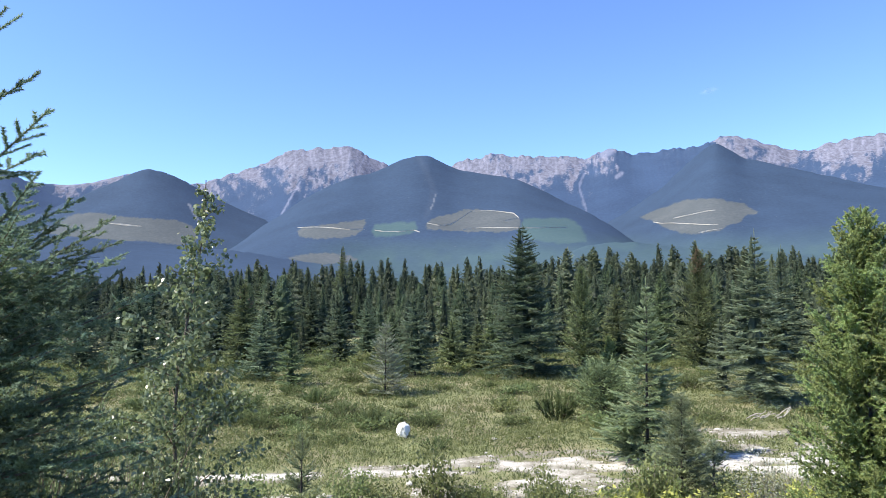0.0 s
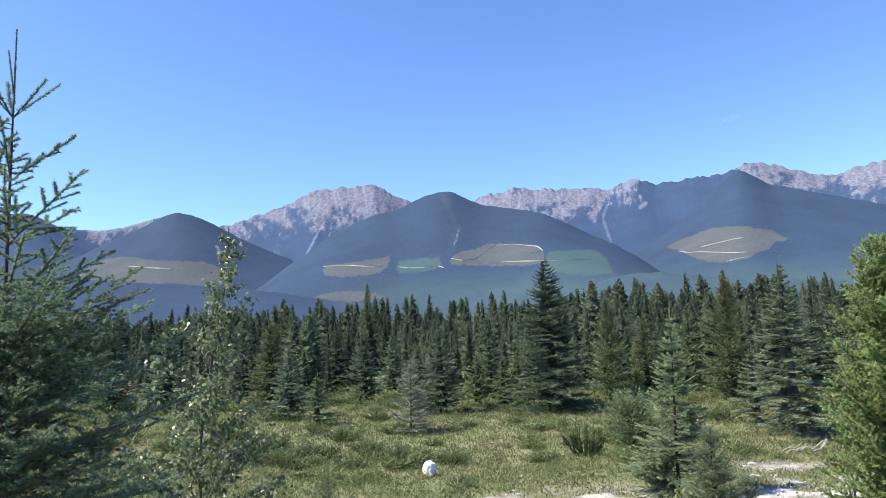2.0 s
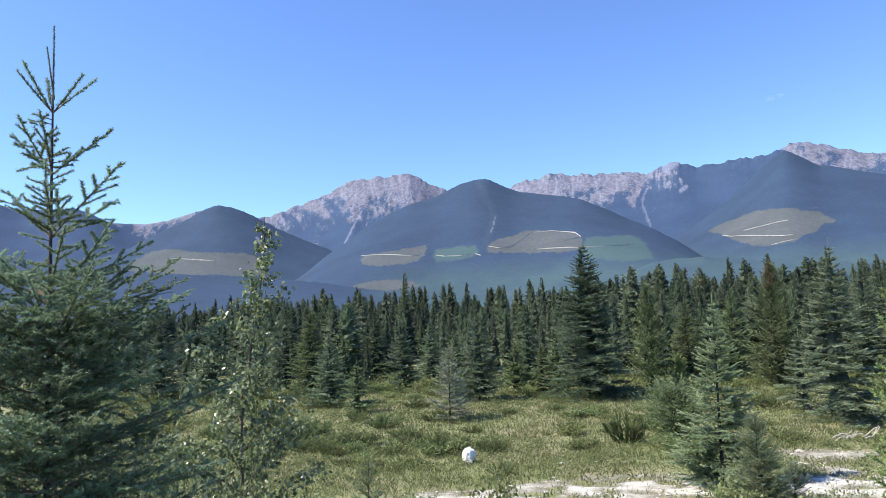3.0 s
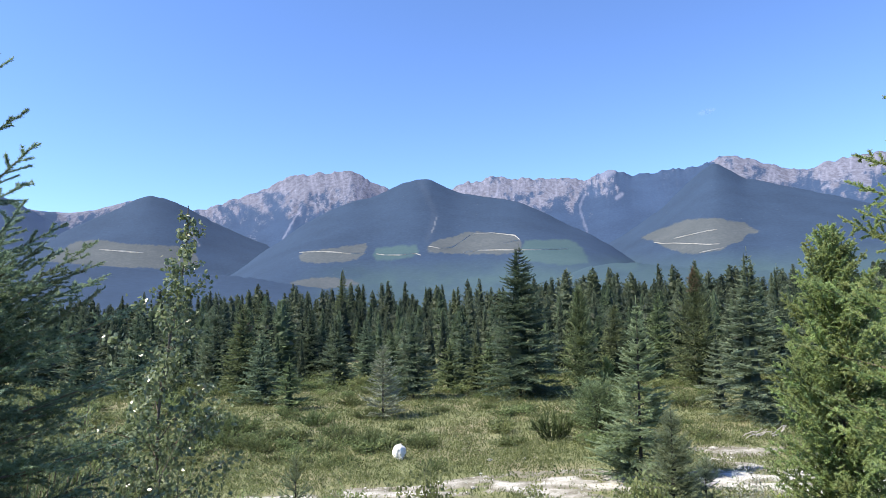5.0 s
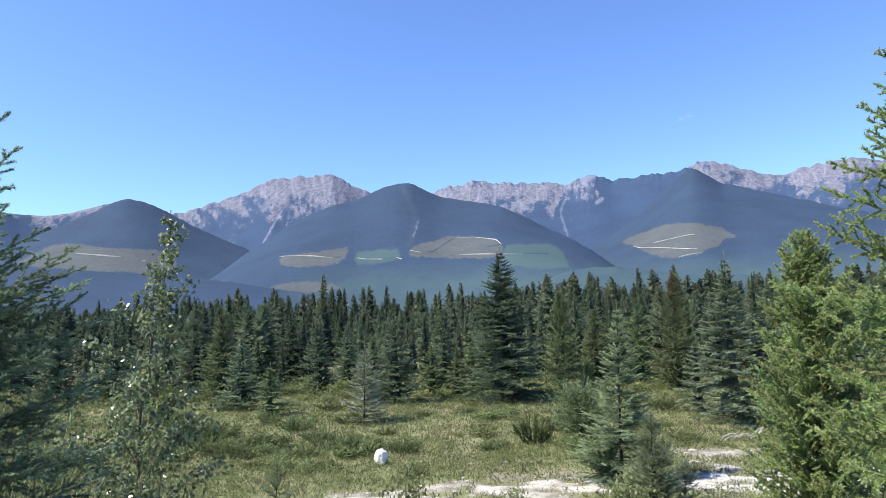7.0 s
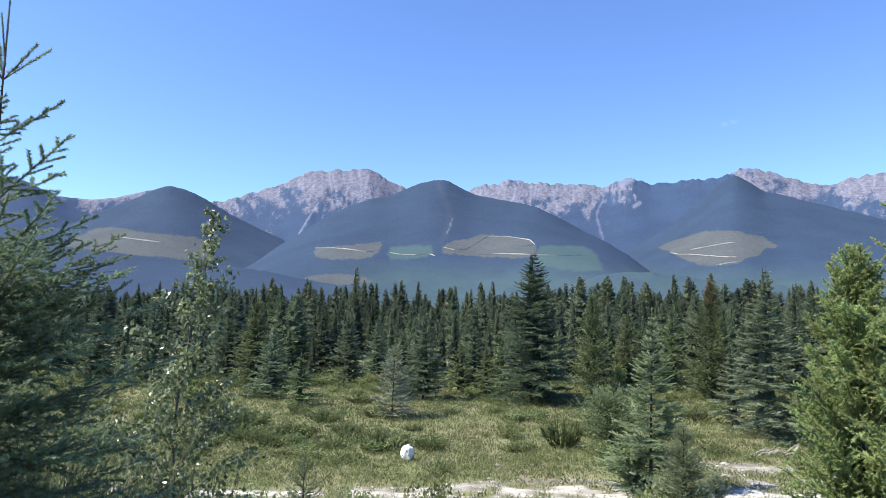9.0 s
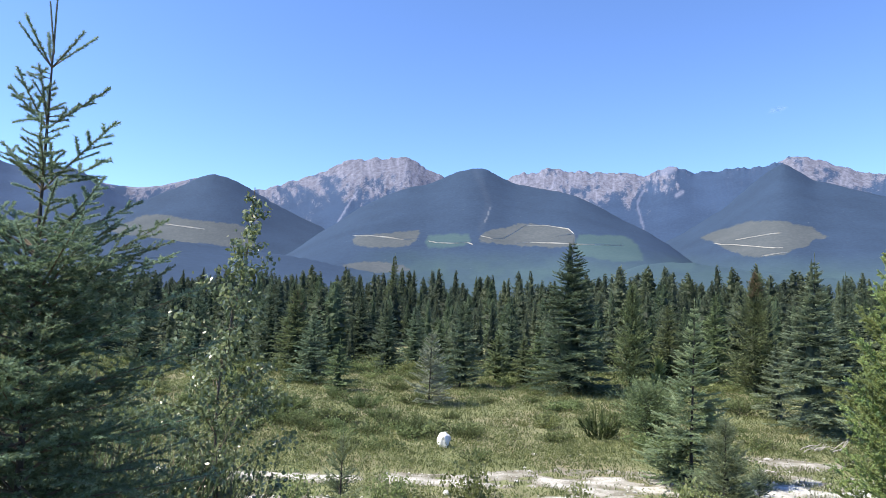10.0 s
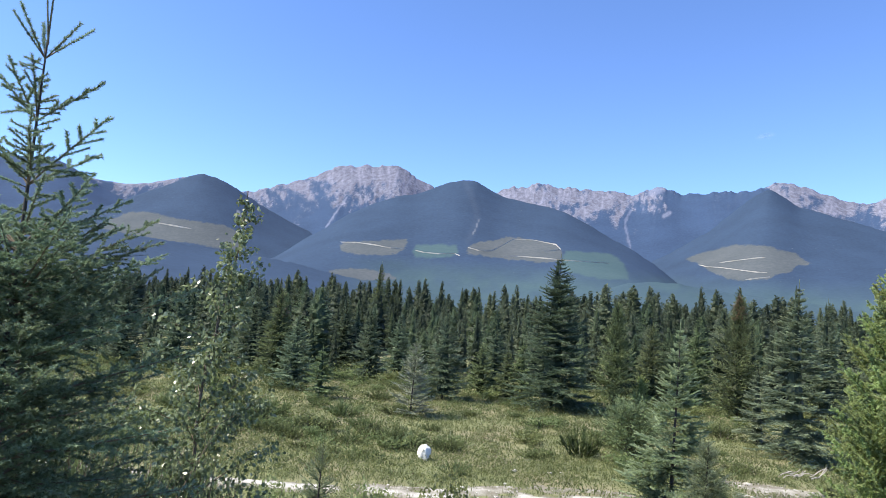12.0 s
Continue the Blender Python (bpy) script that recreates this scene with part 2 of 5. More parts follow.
# ---- ground ----
def ground_material():
    m, t, node, link = graph("ground_soil")
    where = node("ShaderNodeTexCoord").outputs["Object"]
    big, mid, small = (node("ShaderNodeTexNoise", Scale=s, Detail=4.0) for s in (0.35, 2.2, 19.0))
    for n in (big, mid, small):
        link(where, n.inputs["Vector"])
    fac = maths(t, link, "ADD", maths(t, link, "MULTIPLY", mid.outputs["Fac"], 0.6), maths(t, link, "MULTIPLY", small.outputs["Fac"], 0.4))
    green = colour_ramp(t, link, fac, [(0.3, (0.095, 0.108, 0.046)), (0.5, (0.14, 0.155, 0.066)), (0.7, (0.2, 0.205, 0.105))])
    dry = colour_ramp(t, link, fac, [(0.3, (0.12, 0.112, 0.06)), (0.5, (0.185, 0.175, 0.098)), (0.7, (0.26, 0.24, 0.155))])
    p = node("ShaderNodeBsdfPrincipled", Roughness=0.95)
    step = node("ShaderNodeMapRange")
    step.inputs[1].default_value, step.inputs[2].default_value = 0.45, 0.62
    link(big.outputs["Fac"], step.inputs[0])
    link(mix(t, link, step.outputs[0], green, dry), p.inputs["Base Color"])
    b = node("ShaderNodeBump", Strength=0.8, Distance=0.06)
    link(fac, b.inputs["Height"]), link(b.outputs[0], p.inputs["Normal"])
    link(p.outputs[0], t.nodes["Material Output"].inputs["Surface"])
    return m


def grid_faces(nu, nv):
    i, j = np.meshgrid(np.arange(nu - 1), np.arange(nv - 1), indexing="ij")
    a = (i * nv + j).ravel()
    return np.stack([a, a + nv, a + nv + 1, a + 1], 1)


SOIL = ground_material()
far = np.sinh(np.linspace(0.6, 6.0, 34)) * 24
wide_x = np.concatenate([-(far + 28)[::-1], np.linspace(-38, 38, 109), far + 28])
long_y = np.concatenate([-(far - 10)[::-1], np.linspace(0, 44, 150), far + 34])
gx, gy = np.meshgrid(wide_x, long_y, indexing="ij")
ground = new("ground", mesh_np("ground", np.stack([gx, gy, gz(gx, gy)], -1).reshape(-1, 3), grid_faces(len(wide_x), len(long_y)), flat=False))
ground.data.materials.append(SOIL)
tagged(ground, "dry grassy meadow soil with a bank towards the viewer", "ground", kind="structure")


def track_mask(x, y):
    """How much pale gravel lies bare: two ruts across the meadow that widen into a gravel patch."""
    mid = 14.1 + 0.45 * smooth((x + 7) / 8) + 0.25 * np.sin(x * 0.35)
    wide = 0.38 + 0.6 * smooth((x + 2) / 5)
    ruts = np.exp(-(((y - mid - 0.25) / wide) ** 2)) + 0.8 * np.exp(-(((y - mid + 1.35) / (wide * 0.8)) ** 2)) * (1 - smooth((x - 1) / 4))
    patch = smooth((x - 5.2) / 1.6) * (1 - smooth((x - 13) / 4)) * smooth((y - 13.2) / 0.8) * (1 - smooth((y - 17.4) / 1.9))
    return np.clip(ruts * (1 - 0.35 * smooth((x - 3) / 3)) + 0.9 * patch * (1 - 0.55 * smooth((y - 14.7) / 0.9)), 0, 1) * (3.3 * fbm(x * 1.5 + 3, y * 3.0 + 8, 5) - 0.85)


def gravel_material():
    m, t, node, link = graph("gravel")
    where = node("ShaderNodeTexCoord").outputs["Object"]
    mid, small = node("ShaderNodeTexNoise", Scale=3.0, Detail=5.0), node("ShaderNodeTexVoronoi", Scale=28.0)
    link(where, mid.inputs["Vector"]), link(where, small.inputs["Vector"])
    pale = colour_ramp(t, link, small.outputs["Distance"], [(0.1, (0.55, 0.535, 0.5)), (0.6, (0.42, 0.405, 0.37)), (0.9, (0.25, 0.235, 0.21))])
    soil = colour_ramp(t, link, mid.outputs["Fac"], [(0.3, (0.14, 0.13, 0.095)), (0.7, (0.24, 0.225, 0.185))])
    bare = maths(t, link, "ADD", attribute(t, "bare"), maths(t, link, "MULTIPLY", maths(t, link, "SUBTRACT", mid.outputs["Fac"], 0.5), 1.0))
    step = node("ShaderNodeMapRange")
    step.inputs[1].default_value, step.inputs[2].default_value = 0.42, 1.0
    link(bare, step.inputs[0])
    p = node("ShaderNodeBsdfPrincipled", Roughness=0.95)
    link(mix(t, link, step.outputs[0], soil, pale), p.inputs["Base Color"])
    b = node("ShaderNodeBump", Strength=0.7, Distance=0.03)
    link(small.outputs["Distance"], b.inputs["Height"]), link(b.outputs[0], p.inputs["Normal"])
    link(p.outputs[0], t.nodes["Material Output"].inputs["Surface"])
    return m


GRAVEL = gravel_material()
tx, ty = np.meshgrid(np.linspace(-24, 24, 321), np.linspace(11.6, 21, 95), indexing="ij")
bare = track_mask(tx, ty)
faces = grid_faces(321, 95)
faces = faces[bare.ravel()[faces].max(1) > 0.16]
used, faces = np.unique(faces, return_inverse=True)
track = new("gravel_track", mesh_np("gravel_track", np.stack([tx, ty, gz(tx, ty) - 0.035 + 0.08 * np.clip(bare, 0, 0.7) + 0.03 * fbm(tx * 2, ty * 2, 3)], -1).reshape(-1, 3)[used],
                                    faces.reshape(-1, 4), {"bare": bare.ravel()[used]}, flat=False))
track.data.materials.append(GRAVEL)
tagged(track, "worn track of white limestone gravel with grassy middle", "track", kind="structure")


# ---- mountains ----
def mountain_material(name, wood, rock):
    """Conifer forest below, bare rock above, with felled areas and young growth where the floats say so. Distance haze
    is mixed into the colours.
    """
    m, t, node, link = graph(name)
    where = node("ShaderNodeTexCoord").outputs["Object"]
    stands, trees, stone = (node("ShaderNodeTexNoise", Scale=s, Detail=5.0) for s in (0.006, 0.09, 0.11))
    for n in (stands, trees, stone):
        link(where, n.inputs["Vector"])
    speck = maths(t, link, "ADD", maths(t, link, "MULTIPLY", stands.outputs["Fac"], 0.5), maths(t, link, "MULTIPLY", trees.outputs["Fac"], 0.5))
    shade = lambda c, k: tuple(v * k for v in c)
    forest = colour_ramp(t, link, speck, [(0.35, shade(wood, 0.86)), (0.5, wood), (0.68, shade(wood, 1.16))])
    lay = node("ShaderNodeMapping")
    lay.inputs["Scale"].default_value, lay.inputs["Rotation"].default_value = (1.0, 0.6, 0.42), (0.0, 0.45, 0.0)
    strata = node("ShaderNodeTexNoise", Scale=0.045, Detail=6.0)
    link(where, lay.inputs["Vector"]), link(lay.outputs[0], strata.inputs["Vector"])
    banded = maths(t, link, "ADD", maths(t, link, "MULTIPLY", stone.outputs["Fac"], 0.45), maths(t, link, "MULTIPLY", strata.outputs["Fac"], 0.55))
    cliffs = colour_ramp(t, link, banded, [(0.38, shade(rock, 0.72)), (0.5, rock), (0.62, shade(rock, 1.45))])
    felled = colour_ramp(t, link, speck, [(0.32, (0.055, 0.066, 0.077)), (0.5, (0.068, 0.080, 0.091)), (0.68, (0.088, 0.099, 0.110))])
    regrown_haze = colour_ramp(t, link, speck, [(0.35, (0.043, 0.076, 0.09)), (0.65, (0.054, 0.09, 0.102))])
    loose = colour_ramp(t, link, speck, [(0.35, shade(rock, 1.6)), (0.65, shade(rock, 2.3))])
    jitter = maths(t, link, "MULTIPLY", maths(t, link, "SUBTRACT", stone.outputs["Fac"], 0.5), 1.5)

    def edge(key, low=0.3, high=0.7):
        n = node("ShaderNodeMapRange")
        n.inputs[1].default_value, n.inputs[2].default_value = low, high
        link(maths(t, link, "ADD", attribute(t, key), jitter if high < 0.9 else 0.0), n.inputs[0])
        return n.outputs[0]

    c = mix(t, link, edge("regrown_haze", 0.1, 1.0), forest, regrown_haze)
    c = mix(t, link, edge("felled"), c, felled)
    c = mix(t, link, edge("rock"), c, cliffs)
    c = mix(t, link, maths(t, link, "MULTIPLY", attribute(t, "scree"), 0.6), c, loose)
    p = node("ShaderNodeBsdfPrincipled", Roughness=0.95)
    p.inputs["Specular IOR Level"].default_value = 0.1
    link(c, p.inputs["Base Color"])
    b = node("ShaderNodeBump", Strength=0.05, Distance=6.0)
    link(speck, b.inputs["Height"]), link(b.outputs[0], p.inputs["Normal"])
    link(p.outputs[0], t.nodes["Material Output"].inputs["Surface"])
    return m


def inside(polygon, x, y):
    hit = np.zeros(x.shape, bool)
    for (x0, y0), (x1, y1) in zip(polygon, polygon[1:] + polygon[:1]):
        cross = (y0 > y) != (y1 > y)
        hit ^= cross & (x < (x1 - x0) * (y - y0) / (y1 - y0 if y1 != y0 else 1e-9) + x0)
    return hit


def ridge(name, label, crest, foot, top, material, seed, step=0.14, rows=70, spurs=0.5, gully=90.0, rough=0.1,
          rock_line=2.0, rock_soft=0.3, felled=(), regrown_haze=(), low_green_haze=0.0, spines=(), spread_s=4.5, chutes=(), threads=0.0, nearer=(0.0, 0.0), nearer_left=(0.0, 0.0)):
    """A mountain: bearings and heights of its crest in degrees, the metres at which its foot and crest lie."""
    az0, el0 = np.array(crest).T
    az = np.arange(az0[0], az0[-1], step)
    el = np.interp(az, az0, el0)
    el = np.convolve(np.pad(el, 2, mode="edge"), np.ones(5) / 5, "valid")
    jag = rough * (fbm(az * 2.2 + seed, az * 0 + seed, 5) - 0.48) * 2
    s = np.concatenate([np.linspace(0, 1, rows), [1.04, 1.12, 1.3]])
    A, S = np.meshgrid(az, s, indexing="ij")
    wide = int(3.2 / step) // 2
    body = np.convolve(np.pad(el, wide, mode="edge"), np.ones(2 * wide + 1) / (2 * wide + 1), "valid")
    E = body[:, None] + (el - body)[:, None] * np.minimum(S, 1) ** 6 + jag[:, None] * np.minimum(S, 1) ** 30
    warp = 0.35 * fbm(A * 0.35 + seed, S * 3 + seed, 3)
    slant = 0.9 * (S - 0.5) * np.sin(A * 0.45 + seed)
    cut = ridged(A * spurs + 2.2 * warp + slant + seed, S * spread_s + seed * 0.7 + 2 * warp, 4)
    cut2 = ridged(A * spurs * 3.1 + warp * 5 + slant * 3 + seed, S * 14 + seed, 4)
    spine_face = sum(spur * np.maximum(0, 1 - np.abs(A - b - 2.5 * (1 - S) * tilt) / wide) for b, wide, spur, tilt in spines)
    lim = np.interp(A, *np.array(rock_line).T) if isinstance(rock_line, list) else rock_line
    bare_rock = 0.25 + 0.75 * smooth((S - lim) / 0.3 + 0.6)
    depth = (gully * bare_rock * ((cut - 0.5) * 1.6 + (cut2 - 0.5) * 0.4) + spine_face) * smooth(S * 1.4 - 0.15) * np.where(S < 1, smooth((1.0 - S) * 4), 0)
    back = -2.0 * (nearer[1] * np.log1p(np.exp((A - nearer[0]) / 2.0)) + nearer_left[1] * np.log1p(np.exp((nearer_left[0] - A) / 2.0)))
    crest_h = (top + back) * np.tan(np.radians(E))
    R = foot + back + (top - foot) * S - depth
    up = np.where(S <= 1, S ** 1.18, 1 - (S - 1) * 1.2)
    Z = crest_h * up + depth * 0.25 * smooth((1 - S) * 6) - 6 * (S < 0.01)
    a = np.radians(A)
    verts = np.stack([R * np.sin(a), R * np.cos(a), 4 + Z], -1)
    seen = np.degrees(np.arctan2(Z, R))
    ja, je = 0.5 * (fbm(A * 3 + seed, seen * 4, 4) - 0.45), 0.28 * (fbm(A * 3, seen * 4 + seed, 4) - 0.45)
    blur = [(u * 0.09, v * 0.06) for u in (-1, 0, 1) for v in (-1, 0, 1)]
    mask = lambda shapes: sum(np.any([inside(p, A + ja + u, seen + je + v) for p in shapes] or [np.zeros(A.shape, bool)], axis=0) / 9.0 for u, v in blur)
    tilt = A + 1.6 * (S - 0.5) * np.sin(A * 0.5 + seed)
    line = S - lim + 0.5 * (fbm(tilt * 0.9 + seed, seen * 0.8, 3) - 0.46) + 0.5 * (fbm(tilt * 3.6 + seed, seen * 2.8, 4) - 0.47)
    rock = smooth(line / rock_soft + 0.5)
    # low slopes blend paler blue-green: young trees, with valley haze painted in
    green = np.maximum(mask(regrown_haze), smooth((low_green_haze - seen) / 3.0 + 0.5) * (0.45 + 0.6 * fbm(A * 0.8 + 2, seen * 1.6, 3)) * smooth((A + 16) / 10) if low_green_haze else 0)
    scree = np.zeros_like(A)
    for wide, path, much in chutes:
        for (a0, e0), (a1, e1) in zip(path, path[1:]):
            f = np.clip(((A - a0) * (a1 - a0) + (seen - e0) * (e1 - e0)) / ((a1 - a0) ** 2 + (e1 - e0) ** 2), 0, 1)
            gap = np.hypot(A + ja * 0.6 - a0 - f * (a1 - a0), seen - e0 - f * (e1 - e0))
            scree = np.maximum(scree, much * smooth(1.35 - gap / wide) * (0.55 + 0.7 * fbm(A * 5, seen * 5, 3)))
    if threads:
        dice = np.random.default_rng(int(seed * 10))
        for a0 in np.arange(az[0] + 0.3, az[-1], threads):
            a0, lean_, low_, wide = a0 + dice.normal(0, 0.3 * threads), 0.9 * math.sin(a0 * 0.8 + seed) + dice.normal(0, 0.25), dice.uniform(0.5, 0.85), dice.uniform(0.04, 0.085)
            path = a0 + lean_ * (1 - S) * 2 + 0.5 * (fbm(S * 5 + a0, S * 0 + a0, 3) - 0.45)
            scree = np.maximum(scree, np.exp(-(((A - path) / wide) ** 2)) * smooth((S - low_) * 6) * (0.2 + 1.1 * fbm(A * 6 + seed, S * 14, 3)) * smooth((1.02 - S) * 12) * (0.03 + 0.97 * rock))
    ob = new(name, mesh_np(name, verts.reshape(-1, 3), grid_faces(len(az), len(s)),
                           {"scree": scree.ravel(), "rock": rock.ravel(), "felled": mask(felled).ravel(), "regrown_haze": (green * np.ones_like(A)).ravel()}, flat=False))
    ob.data.materials.append(material)
    tagged(ob, label, "mountain")

    def strip(kind, line, width, mat, text):
        """A ribbon laid on the slope along bearings and heights."""
        la, le = np.array(line).T
        f = np.linspace(0, len(la) - 1, len(la) * 6)
        pa, pe = np.interp(f, range(len(la)), la), np.interp(f, range(len(la)), le)
        rows_ = np.clip(np.searchsorted(az, pa), 0, len(az) - 1)
        pts = []
        for r, b, e in zip(rows_, pa, pe):
            col = np.maximum.accumulate(seen[r, :rows] + np.arange(rows) * 1e-6)
            k = np.interp(e, col, np.arange(rows))
            rr = np.interp(k, np.arange(rows), R[r, :rows]) * 0.9965
            pts.append((rr * math.sin(radians(b)), rr * math.cos(radians(b)), 4 + rr * math.tan(radians(e))))
        pts = np.array(pts)
        d = unit(np.gradient(pts, axis=0))
        side = unit(np.cross(d, unit(pts - [0, 0, 4])))
        w = (width * (0.45 + 1.1 * value_noise(f * 2.7 + seed, f * 0 + 5.5)))[:, None]
        w[0], w[-1] = w[0] * 0.3, w[-1] * 0.3
        v = np.concatenate([pts - side * w / 2, pts + side * w / 2])
        n = len(pts)
        i = np.arange(n - 1)
        band = new(kind, mesh_np(kind, v, np.stack([i, i + 1, i + 1 + n, i + n], 1)))
        band.data.materials.append(mat)
        band.parent = ob
        tagged(band, text)

    return strip


# blue air haze is painted into both base colours, stronger in the far one
HILL_HAZED = mountain_material("hill_forest_hazed", (0.03, 0.051, 0.092), (0.16, 0.165, 0.18))
FAR_HAZED = mountain_material("far_mountain_hazed", (0.035, 0.06, 0.116), (0.118, 0.125, 0.17))
DIRT = mottled("dirt_road", [(0.3, (0.2, 0.2, 0.195)), (0.7, (0.46, 0.45, 0.43))], 0.05, bump=0.1)

ridge("mountain", "hazy blue forested mountain slope in the distance", [(-40.96, 9.48), (-38.87, 8.88), (-37.84, 9.04), (-36.78, 9.11), (-35.32, 9.25), (-34.14, 8.85), (-32.9, 8.15), (-32.0, 7.6), (-30.5, 7.0), (-29.1, 6.5), (-27.0, 5.6), (-25.0, 4.8)], 2800, 4500, FAR_HAZED, 3.0, rough=0.08, rows=60, gully=12, nearer=(-36.0, 40))
ridge("mountain", "far low ridge with pale bare top, blue with distance", [(-33.17, 8.29), (-31.74, 8.16), (-30.27, 8.15), (-28.76, 8.44), (-27.6, 8.84), (-26.21, 9.31), (-24.78, 9.42), (-23.09, 8.94), (-21.37, 8.62)], 3400, 4600, FAR_HAZED, 7.0, rough=0.06, rows=40, rock_line=0.95, gully=12)
strip = ridge("mountain", "dark conifer-covered hill with a large felled area low down", [(-35.78, 4.97), (-33.79, 5.43), (-32.05, 5.9), (-30.25, 6.94), (-28.37, 7.97), (-26.81, 8.79), (-25.81, 9.42), (-24.99, 9.77), (-24.16, 9.72), (-23.1, 9.49), (-21.81, 8.89), (-20.05, 7.9), (-17.8, 6.84), (-15.5, 5.9), (-13.16, 4.9), (-10.31, 3.6), (-6.0, 1.6)], 2250, 3650, HILL_HAZED, 11.0, rough=0.06,
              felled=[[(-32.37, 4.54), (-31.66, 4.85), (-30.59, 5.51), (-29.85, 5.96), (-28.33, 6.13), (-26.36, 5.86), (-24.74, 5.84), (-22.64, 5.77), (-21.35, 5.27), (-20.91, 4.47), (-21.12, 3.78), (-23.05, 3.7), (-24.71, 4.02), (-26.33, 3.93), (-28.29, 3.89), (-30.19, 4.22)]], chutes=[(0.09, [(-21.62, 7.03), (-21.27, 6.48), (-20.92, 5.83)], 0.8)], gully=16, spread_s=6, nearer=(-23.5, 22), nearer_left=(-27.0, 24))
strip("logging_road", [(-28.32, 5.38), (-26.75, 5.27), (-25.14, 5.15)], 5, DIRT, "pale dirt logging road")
strip = ridge("mountain", "high grey rock peak with forested lower slopes", [(-22.23, 8.5), (-21.37, 8.76), (-20.05, 8.98), (-18.71, 9.53), (-17.8, 9.84), (-16.42, 10.35), (-15.01, 10.95), (-14.05, 11.6), (-13.09, 11.86), (-12.13, 11.92), (-11.15, 12.18), (-10.17, 12.14), (-9.18, 12.3), (-8.18, 12.35), (-7.19, 11.91), (-6.2, 11.31), (-5.2, 10.91), (-3.71, 9.99), (-1.23, 7.94)], 2700, 4300, FAR_HAZED, 23.0, rough=0.22, spurs=0.55, step=0.1, rows=84, threads=0.6,
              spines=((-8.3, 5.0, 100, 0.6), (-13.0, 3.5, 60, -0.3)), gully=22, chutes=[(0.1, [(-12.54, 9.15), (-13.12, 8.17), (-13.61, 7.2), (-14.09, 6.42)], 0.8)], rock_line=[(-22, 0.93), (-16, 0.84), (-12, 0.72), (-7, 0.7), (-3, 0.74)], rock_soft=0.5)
strip = ridge("mountain", "dark rounded hill of conifer forest with felled strips", [(-21.33, 1.45), (-19.59, 2.59), (-17.8, 3.74), (-15.97, 5.17), (-14.09, 6.37), (-12.65, 7.49), (-10.21, 8.81), (-8.23, 9.64), (-6.23, 10.07), (-5.21, 10.51), (-3.68, 11.23), (-2.4, 11.51), (-1.23, 11.58), (-0.12, 11.06), (0.88, 10.53), (1.89, 10.2), (3.41, 9.94), (5.43, 9.61), (6.93, 9.24), (8.89, 8.3), (10.83, 7.2), (12.74, 6.26), (15.07, 4.76), (17.32, 2.94), (19.91, 0.44)], 1500, 2900, HILL_HAZED, 31.0, rough=0.06, rows=80, gully=14, spread_s=6,
              felled=[[(-12.77, 5.04), (-12.19, 5.28), (-10.26, 5.56), (-8.29, 5.82), (-6.9, 6), (-6.81, 5.55), (-7.22, 4.96), (-7.82, 4.57), (-9.3, 4.3), (-11.24, 4.29), (-12.58, 4.5)], [(-1.55, 5.58), (-1.03, 6.02), (0.75, 6.37), (1.78, 6.74), (3.3, 6.74), (5.31, 6.56), (6.46, 6.36), (7.03, 5.54), (6.75, 4.9), (4.74, 4.72), (1.71, 4.83), (-0.3, 5.04), (-1.41, 5.12)], [(-13.64, 2.62), (-12.22, 2.93), (-10.29, 3.04), (-8.34, 2.85), (-7.37, 2.33), (-10.3, 2.05), (-13.17, 2.22)]], regrown_haze=[[(-6.07, 5.54), (-4.31, 5.7), (-2.55, 5.76), (-2.21, 5.2), (-2.58, 4.7), (-4.34, 4.5), (-5.94, 4.43), (-6.33, 4.94)], [(7.19, 5.83), (9.28, 5.89), (11.01, 5.81), (11.82, 5.42), (12.42, 4.65), (12.61, 3.65), (10.65, 3.49), (6.72, 4.15)]], low_green_haze=3.8, chutes=[(0.07, [(-0.61, 8.22), (-0.78, 7.52), (-1.01, 6.82)], 0.5), (0.3, [(-1.95, 11.25), (-1.27, 9.94), (-0.8, 8.68), (-0.94, 7.43), (-1.48, 6.18)], 0.045)], nearer=(1.0, 34), nearer_left=(-5.0, 24))
for line in ([(-12.77, 5.24), (-11.23, 5.32), (-9.77, 5.25), (-8.3, 5.08), (-6.92, 5.1)], [(-6.08, 5.04), (-5.33, 4.92), (-3.83, 4.89), (-2.57, 5.01), (-2.07, 4.84)], [(1.72, 4.98), (3.24, 5.13), (5.25, 5.11), (7.01, 5.04), (9.24, 4.99), (10.97, 4.96)]):
    strip("logging_road", line, 2.7, DIRT, "pale dirt logging road")
strip("logging_road", [(-1.39, 5.63), (-0.29, 5.39), (0.72, 5.47), (1.76, 6.09), (2.53, 6.61), (4.3, 6.65), (6.31, 6.37), (6.79, 5.95), (5.27, 5.66)], 2.4, DIRT, "pale dirt logging road")
